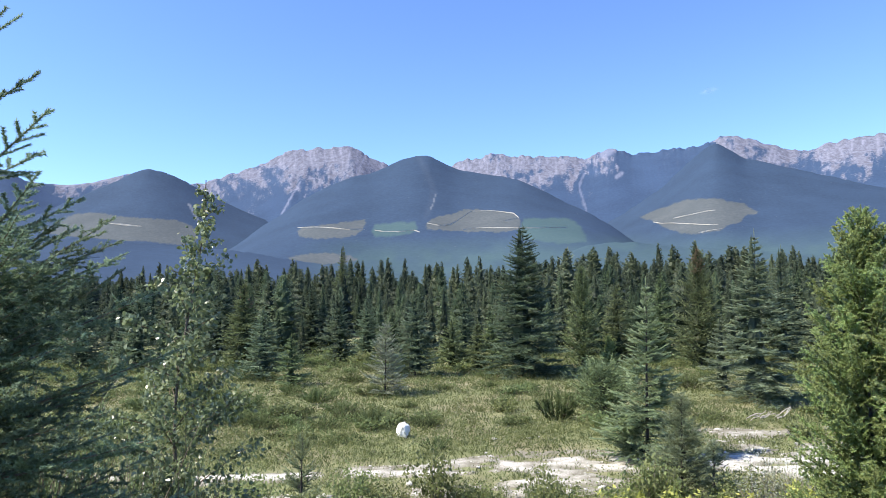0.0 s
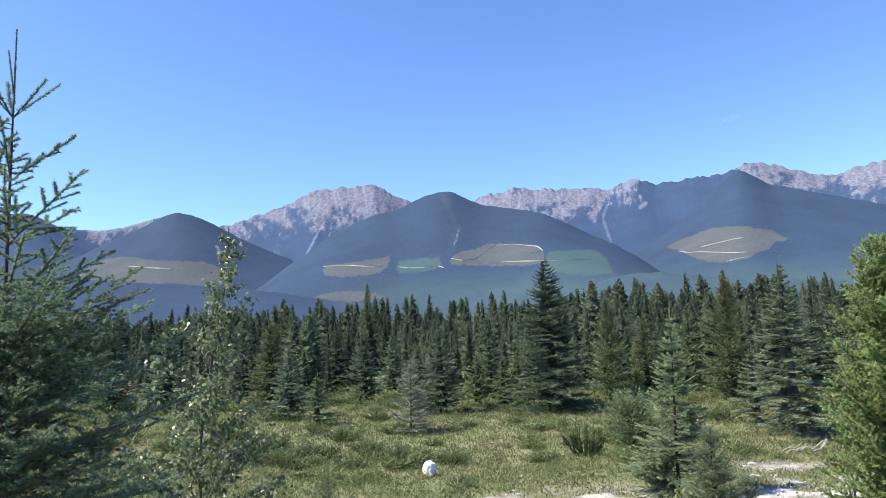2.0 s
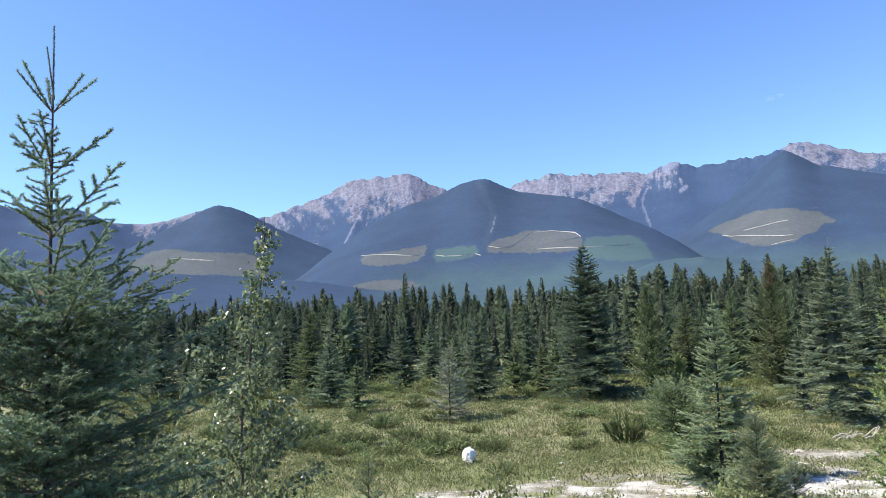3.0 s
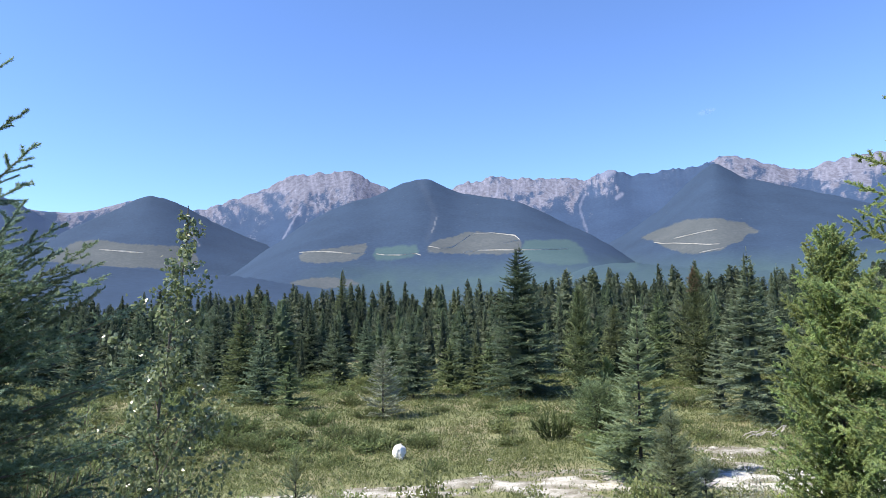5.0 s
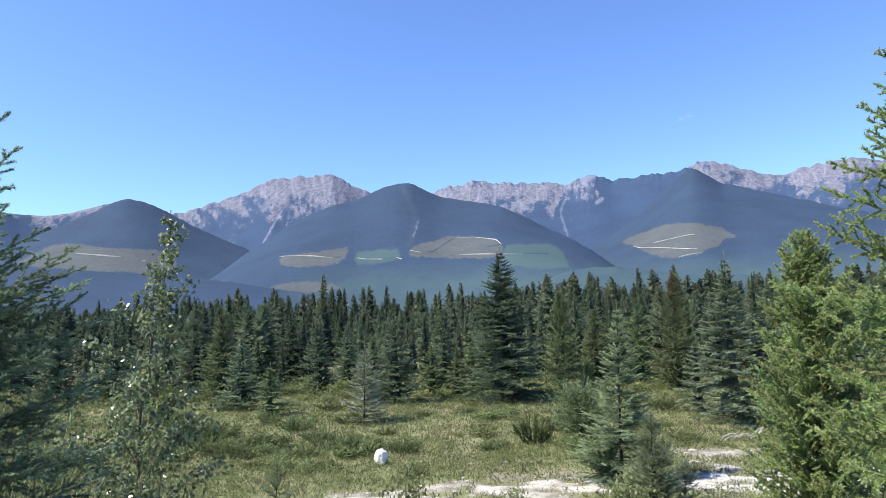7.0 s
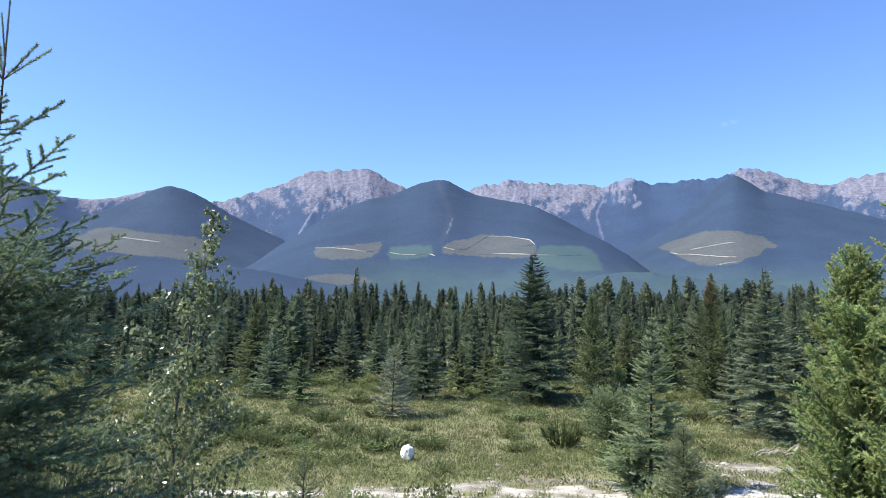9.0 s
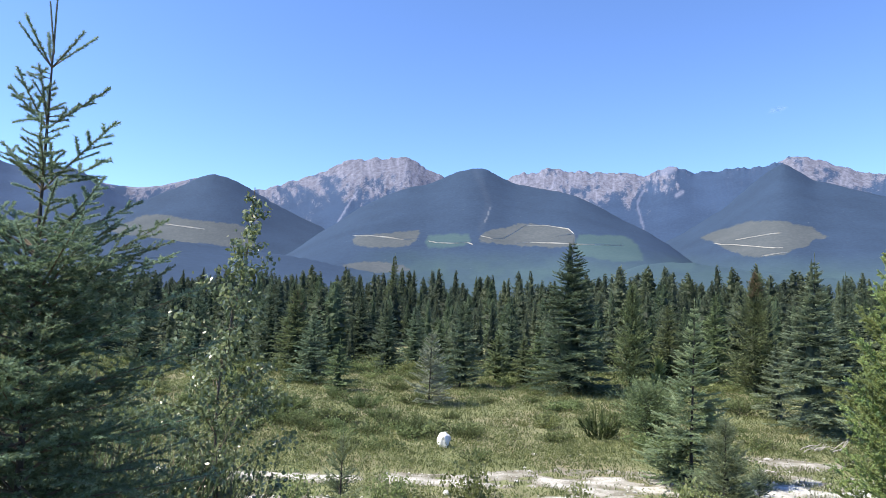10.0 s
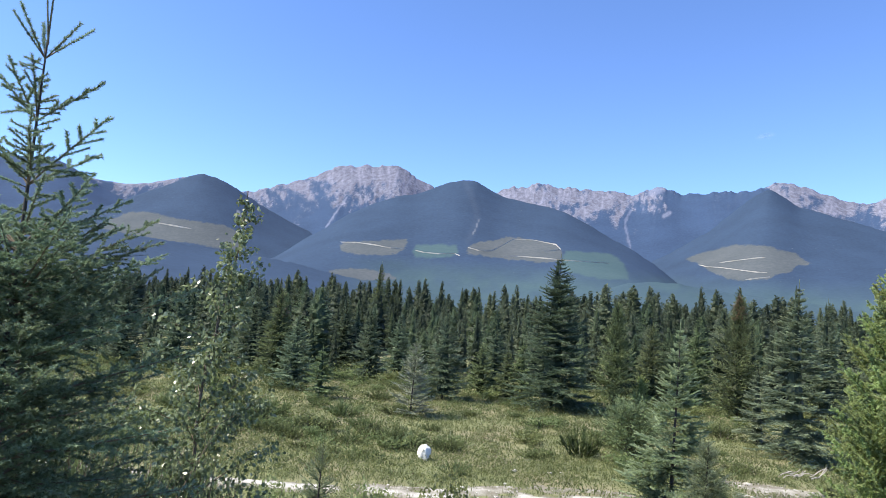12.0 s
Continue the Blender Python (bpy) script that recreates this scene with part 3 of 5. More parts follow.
strip = ridge("mountain", "jagged pale rock ridge cut by scree gullies", [(-1.2, 8.94), (0.11, 10.15), (1.14, 10.72), (1.93, 11.2), (3.46, 11.29), (4.23, 11.56), (5.1, 11.62), (6, 11.33), (7.02, 11.38), (8.27, 11.21), (9.03, 11.31), (10.02, 11.06), (11.27, 11.27), (12.48, 10.8), (13.47, 11.12), (14.46, 11.43), (15.05, 11.58), (15.89, 11.22), (16.59, 10.97), (19.18, 11.12), (21.47, 11.18), (22.91, 11.39), (24.12, 11.16), (25.77, 10.29), (28.16, 8.88)], 2600, 4250, FAR_HAZED, 43.0, rough=0.24, spurs=0.6, gully=14, step=0.09, rows=84, threads=0.55, chutes=[(0.42, [(14.2, 11.15), (14.9, 11.4)], 0.9), (0.1, [(12.61, 9.57), (12.18, 8.76), (12.23, 7.87), (12.48, 6.96), (12.69, 6.21)], 0.6), (0.2, [(15.7, 9.4), (15.3, 9.14)], 1.0), (0.09, [(5.08, 10.97), (4.84, 9.99), (4.41, 9.5)], 1.0)],
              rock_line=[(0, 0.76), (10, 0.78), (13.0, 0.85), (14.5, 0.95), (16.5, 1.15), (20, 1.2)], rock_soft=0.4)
strip = ridge("mountain", "broad forested mountain shoulder with a brown felled patch", [(8.05, 0.36), (10.08, 1.78), (12.11, 3.43), (13.63, 4.83), (15.35, 5.72), (17.07, 6.78), (18.75, 7.82), (20.42, 9.3), (22.08, 10.75), (23.24, 11.4), (24.01, 10.95), (25.32, 9.95), (27.77, 9.15), (29.73, 8.48), (31.61, 7.82), (33.41, 7.18), (35.49, 6.52), (39.98, 5.39)], 1700, 3300, HILL_HAZED, 57.0, rough=0.08, rows=95, gully=7, spread_s=6,
              felled=[[(17.14, 5.61), (17.96, 6.04), (19.36, 6.43), (20.52, 6.82), (21.87, 6.96), (23.19, 6.9), (24.03, 6.55), (25.09, 6.37), (25.89, 5.79), (26.29, 5.53), (25.44, 5.37), (24.98, 4.85), (24.12, 4.68), (23.45, 4.26), (22.13, 4.02), (20.8, 4.05), (19.47, 4.51), (18.37, 5.15)]], low_green_haze=3.6, rock_line=1.25, rock_soft=0.15, nearer=(25.0, 24))
for line in ([(18.14, 5.17), (18.82, 5.03), (19.73, 5.02), (21.07, 4.89), (22.39, 4.75), (23.26, 4.74)], [(19.75, 5.4), (20.89, 5.61), (22.46, 5.88), (23.12, 5.92)], [(21.69, 4.09), (22.58, 4.27), (23.54, 4.4)]):
    strip("logging_road", line, 2.7, DIRT, "pale dirt logging road")
ridge("mountain", "rocky mountain crest with pale cliffs above the trees", [(20.5, 10.14), (21.9, 10.94), (23.05, 11.56), (23.73, 11.85), (24.39, 11.91), (25.23, 11.63), (25.85, 11.41), (27.48, 10.76), (28.66, 10.21), (29.85, 10.1), (31.03, 10.29), (32.19, 10.56), (33.69, 10.68), (35.12, 10.66), (37.14, 10), (40.29, 9.08)], 2600, 4300, FAR_HAZED, 71.0, rough=0.2, spurs=0.6, gully=14, step=0.1, rows=84, threads=0.8,
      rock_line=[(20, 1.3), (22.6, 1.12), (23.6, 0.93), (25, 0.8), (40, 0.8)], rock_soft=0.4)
strip = ridge("mountain", "low forested foothill in front of the higher slopes", [(-40.04, 3.71), (-35.75, 3.84), (-33.75, 3.98), (-31.65, 4.13), (-29.44, 4.23), (-26.33, 3.93), (-23.88, 3.7), (-20.91, 3.5), (-18.7, 3.3), (-16.43, 3.05), (-14.11, 2.6), (-12.22, 2.3), (-10.3, 2.0), (-7.38, 1.68), (-3.42, 1.22), (0.59, 1.1), (4.6, 1.22), (7.61, 1.72), (9.36, 2.15), (10.86, 2.74), (12.2, 3.23), (14.05, 3.54), (16.41, 3.52), (18.71, 3.21), (20.95, 2.81), (25.25, 2.58), (29.26, 2), (35.36, 1.33), (39.65, 1.48)], 850, 1450, HILL_HAZED, 83.0, rough=0.08, rows=40, gully=10, spread_s=5, low_green_haze=5.0)
strip("logging_road", [(-29.59, 2.41), (-28.84, 2.57), (-28.08, 2.65)], 2.6, DIRT, "pale dirt logging road")


# ---- conifers ----
def skeleton(rng, height, radius, whorl=0.3, per=5, bare=0.04, shape=0.85, up_top=50, up_low=0, droop=0.1, tip=0.1, spacing=0.06,
             twig=0.5, twig_most=0.5, inter=0.6, leader=0.3, sub=0.0, wobble=0.02, ragged=0.2, bend=0.14, fork=52, even=0.35, small=0.28, loose=0.16):
    """Branches as polylines, and the shoots that carry needles, with the branch to which each belongs."""
    zs = []
    z = height - leader
    while z > bare * height:
        zs += [z + rng.normal(0, 0.01)] * max(3, int(per + rng.integers(-1, 2)))
        gap = whorl * (0.75 + 0.5 * rng.random()) * (even + (1 - even) * (1 - z / height))
        zs += [z - gap * rng.random() for _ in range(int(per * inter))]
        z -= gap
    zs = np.clip(np.array(zs), 0.02, height - leader * 0.8)
    n = len(zs)
    t = zs / height
    az = rng.random(n) * 2 * np.pi
    length = radius * np.maximum(1 - t, 0.02) ** shape * (1 - ragged + 1.4 * ragged * rng.random(n)) * (0.75 + 0.25 * smooth(t / 0.12)) + 0.02 * height * (1 - t)
    pitch = np.radians(up_low + (up_top - up_low) * t ** 1.3 + rng.normal(0, 7, n))
    lean = lambda h: np.stack([wobble * height * np.sin(h * 2.1), wobble * height * np.sin(h * 1.3 + 1) - wobble * height * 0.84, 0 * h], -1) * (h / 1.0)[..., None]
    root = np.stack([0 * zs, 0 * zs, zs], -1) + lean(t)
    flat = np.stack([np.cos(az), np.sin(az), 0 * az], -1)
    turn = rng.normal(0, bend, n)

    def on(i, s):
        f = flat[i]
        sidew = np.stack([-f[:, 1], f[:, 0], 0 * f[:, 0]], -1)
        L = length[i]
        rise = L * (np.sin(pitch[i]) * s - droop * s**2 + tip * s**3)
        return root[i] + f * (L * np.cos(pitch[i]) * s)[:, None] + sidew * (L * turn[i] * s**2)[:, None] + np.stack([0 * s, 0 * s, rise], -1)

    knots = np.linspace(0, 1, 6)
    every = np.arange(n)
    lines = np.stack([on(every, np.full(n, k)) for k in knots], 1)
    thick = (0.002 + 0.007 * length)[:, None] * (1.05 - 0.85 * knots)
    count = np.maximum(2, (length / spacing).astype(int))
    i = np.repeat(every, count)
    order = np.arange(len(i)) - np.repeat(np.cumsum(count) - count, count)
    s = np.clip(0.1 + 0.88 * (order + rng.random(len(i))) / count[i], 0, 0.99)
    p = on(i, s)
    d = unit(on(i, np.minimum(s + 0.02, 1.01)) - on(i, s - 0.02))
    sidew = unit(np.cross(d, np.array([0, 0, 1.0])))
    side_sign = np.where(order % 2 == 0, 1.0, -1.0)[:, None]
    ang = np.radians(rng.normal(fork, 10, len(i)))[:, None]
    way = unit(d * np.cos(ang) + sidew * side_sign * np.sin(ang) + np.stack([0 * s, 0 * s, rng.normal(-0.05, 1, len(i)) * (0.12 + (loose - 0.12) * smooth((0.75 - t[i]) * 2.5))], -1))
    tl = np.clip(twig * length[i] * (1.02 - s) * (0.6 + 0.7 * rng.random(len(i))), 0.03, twig_most)
    start, ways, lens, owner = [p], [way], [tl], [i]
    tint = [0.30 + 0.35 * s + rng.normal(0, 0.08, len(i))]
    if sub:
        reach = (tl / sub).astype(int)
        j = np.repeat(np.arange(len(i)), reach)
        u = rng.random(len(j)) * 0.85 + 0.1
        base = p[j] + way[j] * (tl[j] * u)[:, None]
        w2 = unit(way[j] + 0.8 * unit(np.cross(way[j], rng.normal(0, 0.5, (len(j), 3)) + [0, 0, 1.0])) * np.where(rng.random(len(j)) < 0.5, 1, -1)[:, None])
        start.append(base), ways.append(w2), lens.append(np.clip(tl[j] * (1 - u) * 0.7, 0.02, 0.12)), owner.append(i[j])
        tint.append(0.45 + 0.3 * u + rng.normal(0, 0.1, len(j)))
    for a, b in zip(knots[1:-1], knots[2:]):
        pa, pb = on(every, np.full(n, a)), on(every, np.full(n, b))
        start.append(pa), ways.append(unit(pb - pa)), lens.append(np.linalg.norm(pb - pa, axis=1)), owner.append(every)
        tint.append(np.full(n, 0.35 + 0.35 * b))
    topp = np.array([[0, 0, height - leader]]) + lean(np.array([1 - leader / height]))
    start.append(topp), ways.append(np.array([[0, 0, 1.0]])), lens.append(np.array([leader])), owner.append(np.array([-1])), tint.append(np.array([0.75]))
    h = np.linspace(0, 1, 14)
    trunk = np.stack([0 * h, 0 * h, h * height], -1) + lean(h)
    return dict(lines=lines, thick=thick, start=np.concatenate(start), way=np.concatenate(ways), len=np.concatenate(lens),
                young=small + (1 - small) * np.clip(1.5 * (1 - np.concatenate(start)[:, 2] / height), 0, 1), tint=np.concatenate(tint), owner=np.concatenate(owner), trunk=trunk, height=height)


def thickness(k, cover, radius, size, width):
    """Needles for each metre of shoot that make a crown so many layers deep."""
    return cover * k["height"] * radius / (0.42 * size * width) / k["len"].sum()


def trunk_cloud(k, foot):
    h = np.linspace(0, 1, len(k["trunk"]))
    return tubes(k["trunk"][None], (foot * (1 - h) ** 1.1 + 0.002)[None], 8)


def dark_core(rng, height, radius, share, power, rings=12, sides=9, tint=0.1):
    """A ragged tiered cone added inside a crown, tinted dark to paint the shade there."""
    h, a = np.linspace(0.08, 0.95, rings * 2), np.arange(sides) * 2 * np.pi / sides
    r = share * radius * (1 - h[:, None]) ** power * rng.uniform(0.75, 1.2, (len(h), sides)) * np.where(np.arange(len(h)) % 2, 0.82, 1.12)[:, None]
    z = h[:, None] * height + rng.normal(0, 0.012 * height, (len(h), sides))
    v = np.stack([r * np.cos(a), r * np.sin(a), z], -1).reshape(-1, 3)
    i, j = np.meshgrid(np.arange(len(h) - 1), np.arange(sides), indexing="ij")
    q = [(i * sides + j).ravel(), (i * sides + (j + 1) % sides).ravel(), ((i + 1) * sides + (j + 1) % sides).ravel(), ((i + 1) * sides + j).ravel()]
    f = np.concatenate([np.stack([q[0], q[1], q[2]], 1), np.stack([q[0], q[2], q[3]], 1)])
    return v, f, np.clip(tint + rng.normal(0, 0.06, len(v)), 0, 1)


def conifer(place, label, material, seed, height, radius, cover=4.0, size=0.05, width=0.012, group="", category="conifer", spread=0.5, sink=0.05, turn=0.0, sides=3, inner=0.2, **shape):
    """A conifer with its trunk, its limbs and its crown of needles."""
    rng = np.random.default_rng(seed)
    k = skeleton(rng, height, radius, **shape)
    x, y = place
    tree = empty("conifer", pose(x, y, float(gz(x, y)) - sink, 0, 0, turn), label, category, group)
    part("trunk", trunk_cloud(k, 0.012 + 0.008 * height), BARK_DARK, tree, flat=False)
    density = thickness(k, cover, radius, size, width)
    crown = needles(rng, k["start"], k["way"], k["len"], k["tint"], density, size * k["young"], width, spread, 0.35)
    # the added cone darkens the inside of the crown like shade
    part("crown", joined(crown, dark_core(rng, height, radius, inner, shape.get("shape", 0.85))) if inner else crown, material, tree,
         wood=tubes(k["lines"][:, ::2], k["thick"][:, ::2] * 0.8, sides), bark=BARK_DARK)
    return tree


def feathered(rng, height, whorls, per, length, pitch, between, gap, fork=52, side=0.45, side_most=0.2, sub_from=1.1, sub_gap=0.045, lean=0.0, scatter=0.1, plain=0.0):
    """Whorled limbs with paired side shoots lying in the limb's own plane; length and pitch run with the depth below the tip."""
    d = []
    for n, w in enumerate(whorls):
        d += [(w, 1.0)] * per
        step = (whorls[n + 1] if n + 1 < len(whorls) else w + 0.25) - w
        few, share = (7, 0.3) if w < sub_from * 0.8 else (between, rng.uniform(0.6, 0.95))
        d += [(w + step * (k + rng.uniform(0.2, 0.8)) / few, share * rng.uniform(0.8, 1.2)) for k in range(few)]
    depth, share = np.array(d).T
    n = len(depth)
    az = np.arange(n) * 2.513 + rng.normal(0, 0.22, n) + np.repeat(rng.random(n // 3 + 1) * 6.28, 3)[:n]
    L = np.interp(depth, *np.array(length).T) * share * rng.uniform(0.86, 1.14, n)
    up = np.radians(np.interp(depth, *np.array(pitch).T) * np.where(share < 0.5, 0.35, 1.0) + rng.normal(0, 6, n))
    bend = rng.normal(0, 0.06, n)
    flat = np.stack([np.cos(az), np.sin(az), 0 * az], -1)
    across_ = np.stack([-flat[:, 1], flat[:, 0], 0 * az], -1)
    root = np.stack([lean * (height - depth), 0 * depth, height - depth], -1)

    def on(i, s_):
        out = flat[i] * (L[i] * np.cos(up[i]) * s_)[:, None] + across_[i] * (L[i] * bend[i] * s_**2)[:, None]
        out[:, 2] += L[i] * (np.sin(up[i]) * s_ - 0.08 * s_**2 + 0.06 * s_**3)
        return root[i] + out

    knots, every = np.linspace(0, 1, 6), np.arange(n)
    lines = np.stack([on(every, np.full(n, k)) for k in knots], 1)
    thick = (0.0022 + 0.0075 * L)[:, None] * (1.05 - 0.85 * knots)
    count = np.maximum(3, (L / gap).astype(int))
    i = np.repeat(every, count)
    order = np.arange(len(i)) - np.repeat(np.cumsum(count) - count, count)
    f = np.clip(0.1 + 0.86 * (order + 0.3 + 0.4 * rng.random(len(i))) / count[i], 0, 0.97)
    p = on(i, f)
    along = unit(on(i, f + 0.02) - on(i, f - 0.02))
    sidew = unit(np.cross(along, np.array([0, 0, 1.0]))) * np.where(order % 2 == 0, 1.0, -1.0)[:, None]
    ang = np.radians(rng.normal(fork, 6, len(i)))[:, None]
    way = unit(along * np.cos(ang) + sidew * np.sin(ang) + np.stack([0 * f, 0 * f, rng.normal(0.02, scatter, len(i))], -1))
    grown = np.where(share[i] < 0.5, 0.0, smooth((depth[i] - plain) / 0.5 + 0.1)) if plain else np.ones(len(i))
    long_ = np.maximum(np.minimum(side * L[i] * (1 - f) + 0.028, side_most) * rng.uniform(0.75, 1.15, len(i)) * grown, 0.003)
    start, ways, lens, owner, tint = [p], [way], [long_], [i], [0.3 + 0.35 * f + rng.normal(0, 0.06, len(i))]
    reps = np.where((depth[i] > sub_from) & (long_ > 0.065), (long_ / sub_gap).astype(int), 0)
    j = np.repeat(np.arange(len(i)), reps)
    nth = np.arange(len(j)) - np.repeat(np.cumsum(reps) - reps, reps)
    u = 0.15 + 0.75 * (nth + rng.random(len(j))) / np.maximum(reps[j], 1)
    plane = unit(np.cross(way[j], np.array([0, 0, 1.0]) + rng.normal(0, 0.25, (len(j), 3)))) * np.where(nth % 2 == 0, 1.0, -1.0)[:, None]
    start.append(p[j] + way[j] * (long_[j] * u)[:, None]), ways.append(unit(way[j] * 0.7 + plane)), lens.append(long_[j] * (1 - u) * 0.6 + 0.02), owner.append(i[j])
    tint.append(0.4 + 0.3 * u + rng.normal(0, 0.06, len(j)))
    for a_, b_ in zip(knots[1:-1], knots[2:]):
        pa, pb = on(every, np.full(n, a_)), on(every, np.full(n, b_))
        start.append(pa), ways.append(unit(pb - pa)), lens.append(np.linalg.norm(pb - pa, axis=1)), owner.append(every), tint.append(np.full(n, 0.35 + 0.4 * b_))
    h = np.linspace(0, 1, 14)
    trunk = np.stack([lean * h * height, 0 * h, h * height], -1)
    return dict(lines=lines, thick=thick, start=np.concatenate(start), way=np.concatenate(ways), len=np.concatenate(lens), tint=np.concatenate(tint), owner=np.concatenate(owner), trunk=trunk)


def close_conifer(place, label, material, seed, height, needle, width, per_metre, foot=0.03, spread=1.0, leader=0.3, fine=0.0, **shape):
    """A conifer near enough to tell its branches apart: each branch carries its own needles."""
    rng = np.random.default_rng(seed)
    k = feathered(rng, height, **shape)
    x, y = place
    tree = empty("conifer", pose(x, y, float(gz(x, y)) - 0.05), label, "conifer")
    part("trunk", trunk_cloud(k, foot), BARK_DARK, tree, flat=False)
    for b in range(len(k["lines"])):
        branch = part("branch", tubes(k["lines"][b : b + 1], k["thick"][b : b + 1] * 0.8, 5), TWIG, tree)
        m = k["owner"] == b
        young = k["lines"][b, 0, 2] > height - fine
        dense, slim, small, paler = (2.2, 0.85, 0.95, 0.2) if young else (1, 1, 1, 0)
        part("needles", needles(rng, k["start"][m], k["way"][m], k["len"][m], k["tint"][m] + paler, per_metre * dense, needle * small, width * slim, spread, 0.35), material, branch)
    top = k["trunk"][-1] - [0, 0, leader]
    shoots = np.array([top, top + [0.004, 0, 0]]) if fine else top[None]
    ways = unit(np.array([[0, 0, 1.0], [-0.13, -0.03, 1.0]]))[: len(shoots)]
    lens = np.array([leader, leader * 0.72])[: len(shoots)]
    dense, slim = (1.8, 0.75) if fine else (1.3, 1.0)
    part("leader", needles(rng, shoots, ways, lens, np.full(len(shoots), 0.5), per_metre * dense, needle * 0.6, width * slim, 0.75), material, tree,
         wood=tubes(np.stack([shoots + ways * (lens * f)[:, None] for f in (0, 0.5, 1)], 1), np.tile([0.0035, 0.003, 0.0022], (len(shoots), 1)), 5), bark=TWIG)
    return tree


# the fir and the two bright conifers close to the camera
close_conifer((-1.96, 2.75), "young fir with open upper branches and upright leader", NEEDLE_FIR, 41, 3.18, 0.0165, 0.005, 760, foot=0.018, leader=0.33, fine=1.35,
              whorls=[0.39, 0.66, 0.93, 1.19, 1.42, 1.63, 1.84, 2.05, 2.26, 2.47, 2.68], per=5, between=15, gap=0.045, scatter=0.28, sub_gap=0.055, lean=0.004, plain=0.36, side=0.42, side_most=0.19, sub_from=1.3,
              length=[(0.33, 0.22), (0.61, 0.28), (0.89, 0.38), (1.16, 0.5), (1.42, 0.66), (1.68, 0.76), (2.0, 0.84), (2.7, 0.8)], pitch=[(0.33, 40), (0.61, 50), (0.89, 42), (1.16, 38), (1.5, 28), (2.0, 15), (2.7, 4)])
close_conifer((4.2, 7.0), "dense bright green young conifer in full sun", NEEDLE_BRIGHT, 52, 3.75, 0.027, 0.0125, 400, foot=0.025, leader=0.2, spread=1.05,
              whorls=[0.2 + 0.19 * n for n in range(19)], per=8, between=8, gap=0.036, sub_from=0.3, side=0.4, side_most=0.15, scatter=1.0, sub_gap=0.3,
              length=[(0.2, 0.2), (0.6, 0.48), (1.2, 0.75), (2.0, 0.92), (3.7, 0.98)], pitch=[(0, 62), (1, 52), (2, 44), (3.7, 26)])
close_conifer((3.08, 3.35), "tall bright green fir with upswept branch tips", NEEDLE_BRIGHT, 63, 4.0, 0.022, 0.0092, 620, foot=0.02, leader=0.35,
              whorls=[0.35 + 0.21 * n for n in range(17)], per=8, between=9, gap=0.04, sub_from=0.7, side=0.42, side_most=0.17, scatter=0.9, sub_gap=0.12,
              length=[(0.35, 0.26), (0.8, 0.47), (1.5, 0.78), (2.5, 1.1), (4.1, 1.12)], pitch=[(0.3, 48), (1, 44), (2, 36), (4, 18)])

# the spruces that stand out in the meadow and along the wood's edge
SPRUCE = dict(whorl=0.46, per=10, up_top=34, up_low=-4, droop=0.2, tip=0.16, spacing=0.06, twig=0.5, twig_most=0.5, inter=0.25, loose=0.12)
conifer((4.36, 14.95), "young grey-green spruce with open tiered branches", NEEDLE_PALE, 101, 4.2, 1.3, 9.0, 0.055, 0.019, inner=0,
        whorl=0.36, per=10, shape=1.05, small=0.5, up_top=36, up_low=-3, droop=0.10, tip=0.16, spacing=0.05, twig=0.36, twig_most=0.4, inter=0.45, leader=0.28, sub=0.14)
conifer((4.15, 12.3), "small dense blue-green spruce sapling", NEEDLE_PALE, 102, 2.1, 0.85, 5.0, 0.05, 0.015, inner=0,
        whorl=0.17, per=7, shape=0.65, up_top=55, up_low=25, droop=0.04, tip=0.08, spacing=0.06, twig=0.5, twig_most=0.3, inter=0.8, leader=0.2, sub=0.1)
conifer((4.98, 12.9), "knee-high spruce sapling beside the track", NEEDLE_BLUE, 103, 1.1, 0.5, 3.4, 0.055, 0.017, inner=0,
        whorl=0.15, per=6, shape=0.65, up_top=55, up_low=25, droop=0.04, tip=0.08, spacing=0.06, twig=0.5, twig_most=0.25, inter=0.8, leader=0.15)
conifer((-2.82, 12.4), "thin spruce sapling in front of the track", NEEDLE_PALE, 104, 1.45, 0.55, 3.6, 0.05, 0.014, inner=0,
        whorl=0.2, per=5, shape=0.7, up_top=55, up_low=25, droop=0.04, tip=0.08, spacing=0.07, twig=0.45, twig_most=0.25, inter=0.4, leader=0.2)
conifer((10.25, 22.0), "blue-grey spruce with layered drooping branches", NEEDLE_BLUE, 105, 5.9, 1.9, 6.5, 0.085, 0.03, **SPRUCE, leader=0.4, ragged=0.3, shape=0.95)
conifer((10.2, 24.6), "smaller blue-grey spruce beside the large one", NEEDLE_BLUE, 106, 2.9, 1.05, 3.4, 0.1, 0.034, **SPRUCE)
conifer((3.3, 29.1), "tall dark spruce with dense tiers at the wood's edge", NEEDLE_DARK, 107, 6.9, 2.5, 6.5, 0.11, 0.038, **SPRUCE, shape=0.8, leader=0.35, ragged=0.4)
PINE = dict(whorl=0.3, per=6, up_top=60, up_low=28, droop=0.0, tip=0.1, spacing=0.1, twig=0.5)
conifer((6.49, 31.7), "dark green pine with upswept branches", NEEDLE_PINE, 108, 5.0, 1.35, 3.2, 0.15, 0.045, **PINE, shape=0.6)
conifer((7.45, 30.5), "small yellow-green pine in front of the dark wood", NEEDLE_BRIGHT, 109, 1.7, 0.75, 2.6, 0.13, 0.04, **PINE, shape=0.5)
old_pine = conifer((11.83, 30.7), "open-branched old pine with rusty top", NEEDLE_PINE, 110, 5.6, 1.85, 3.2, 0.14, 0.045, **PINE, shape=0.6, ragged=0.4)


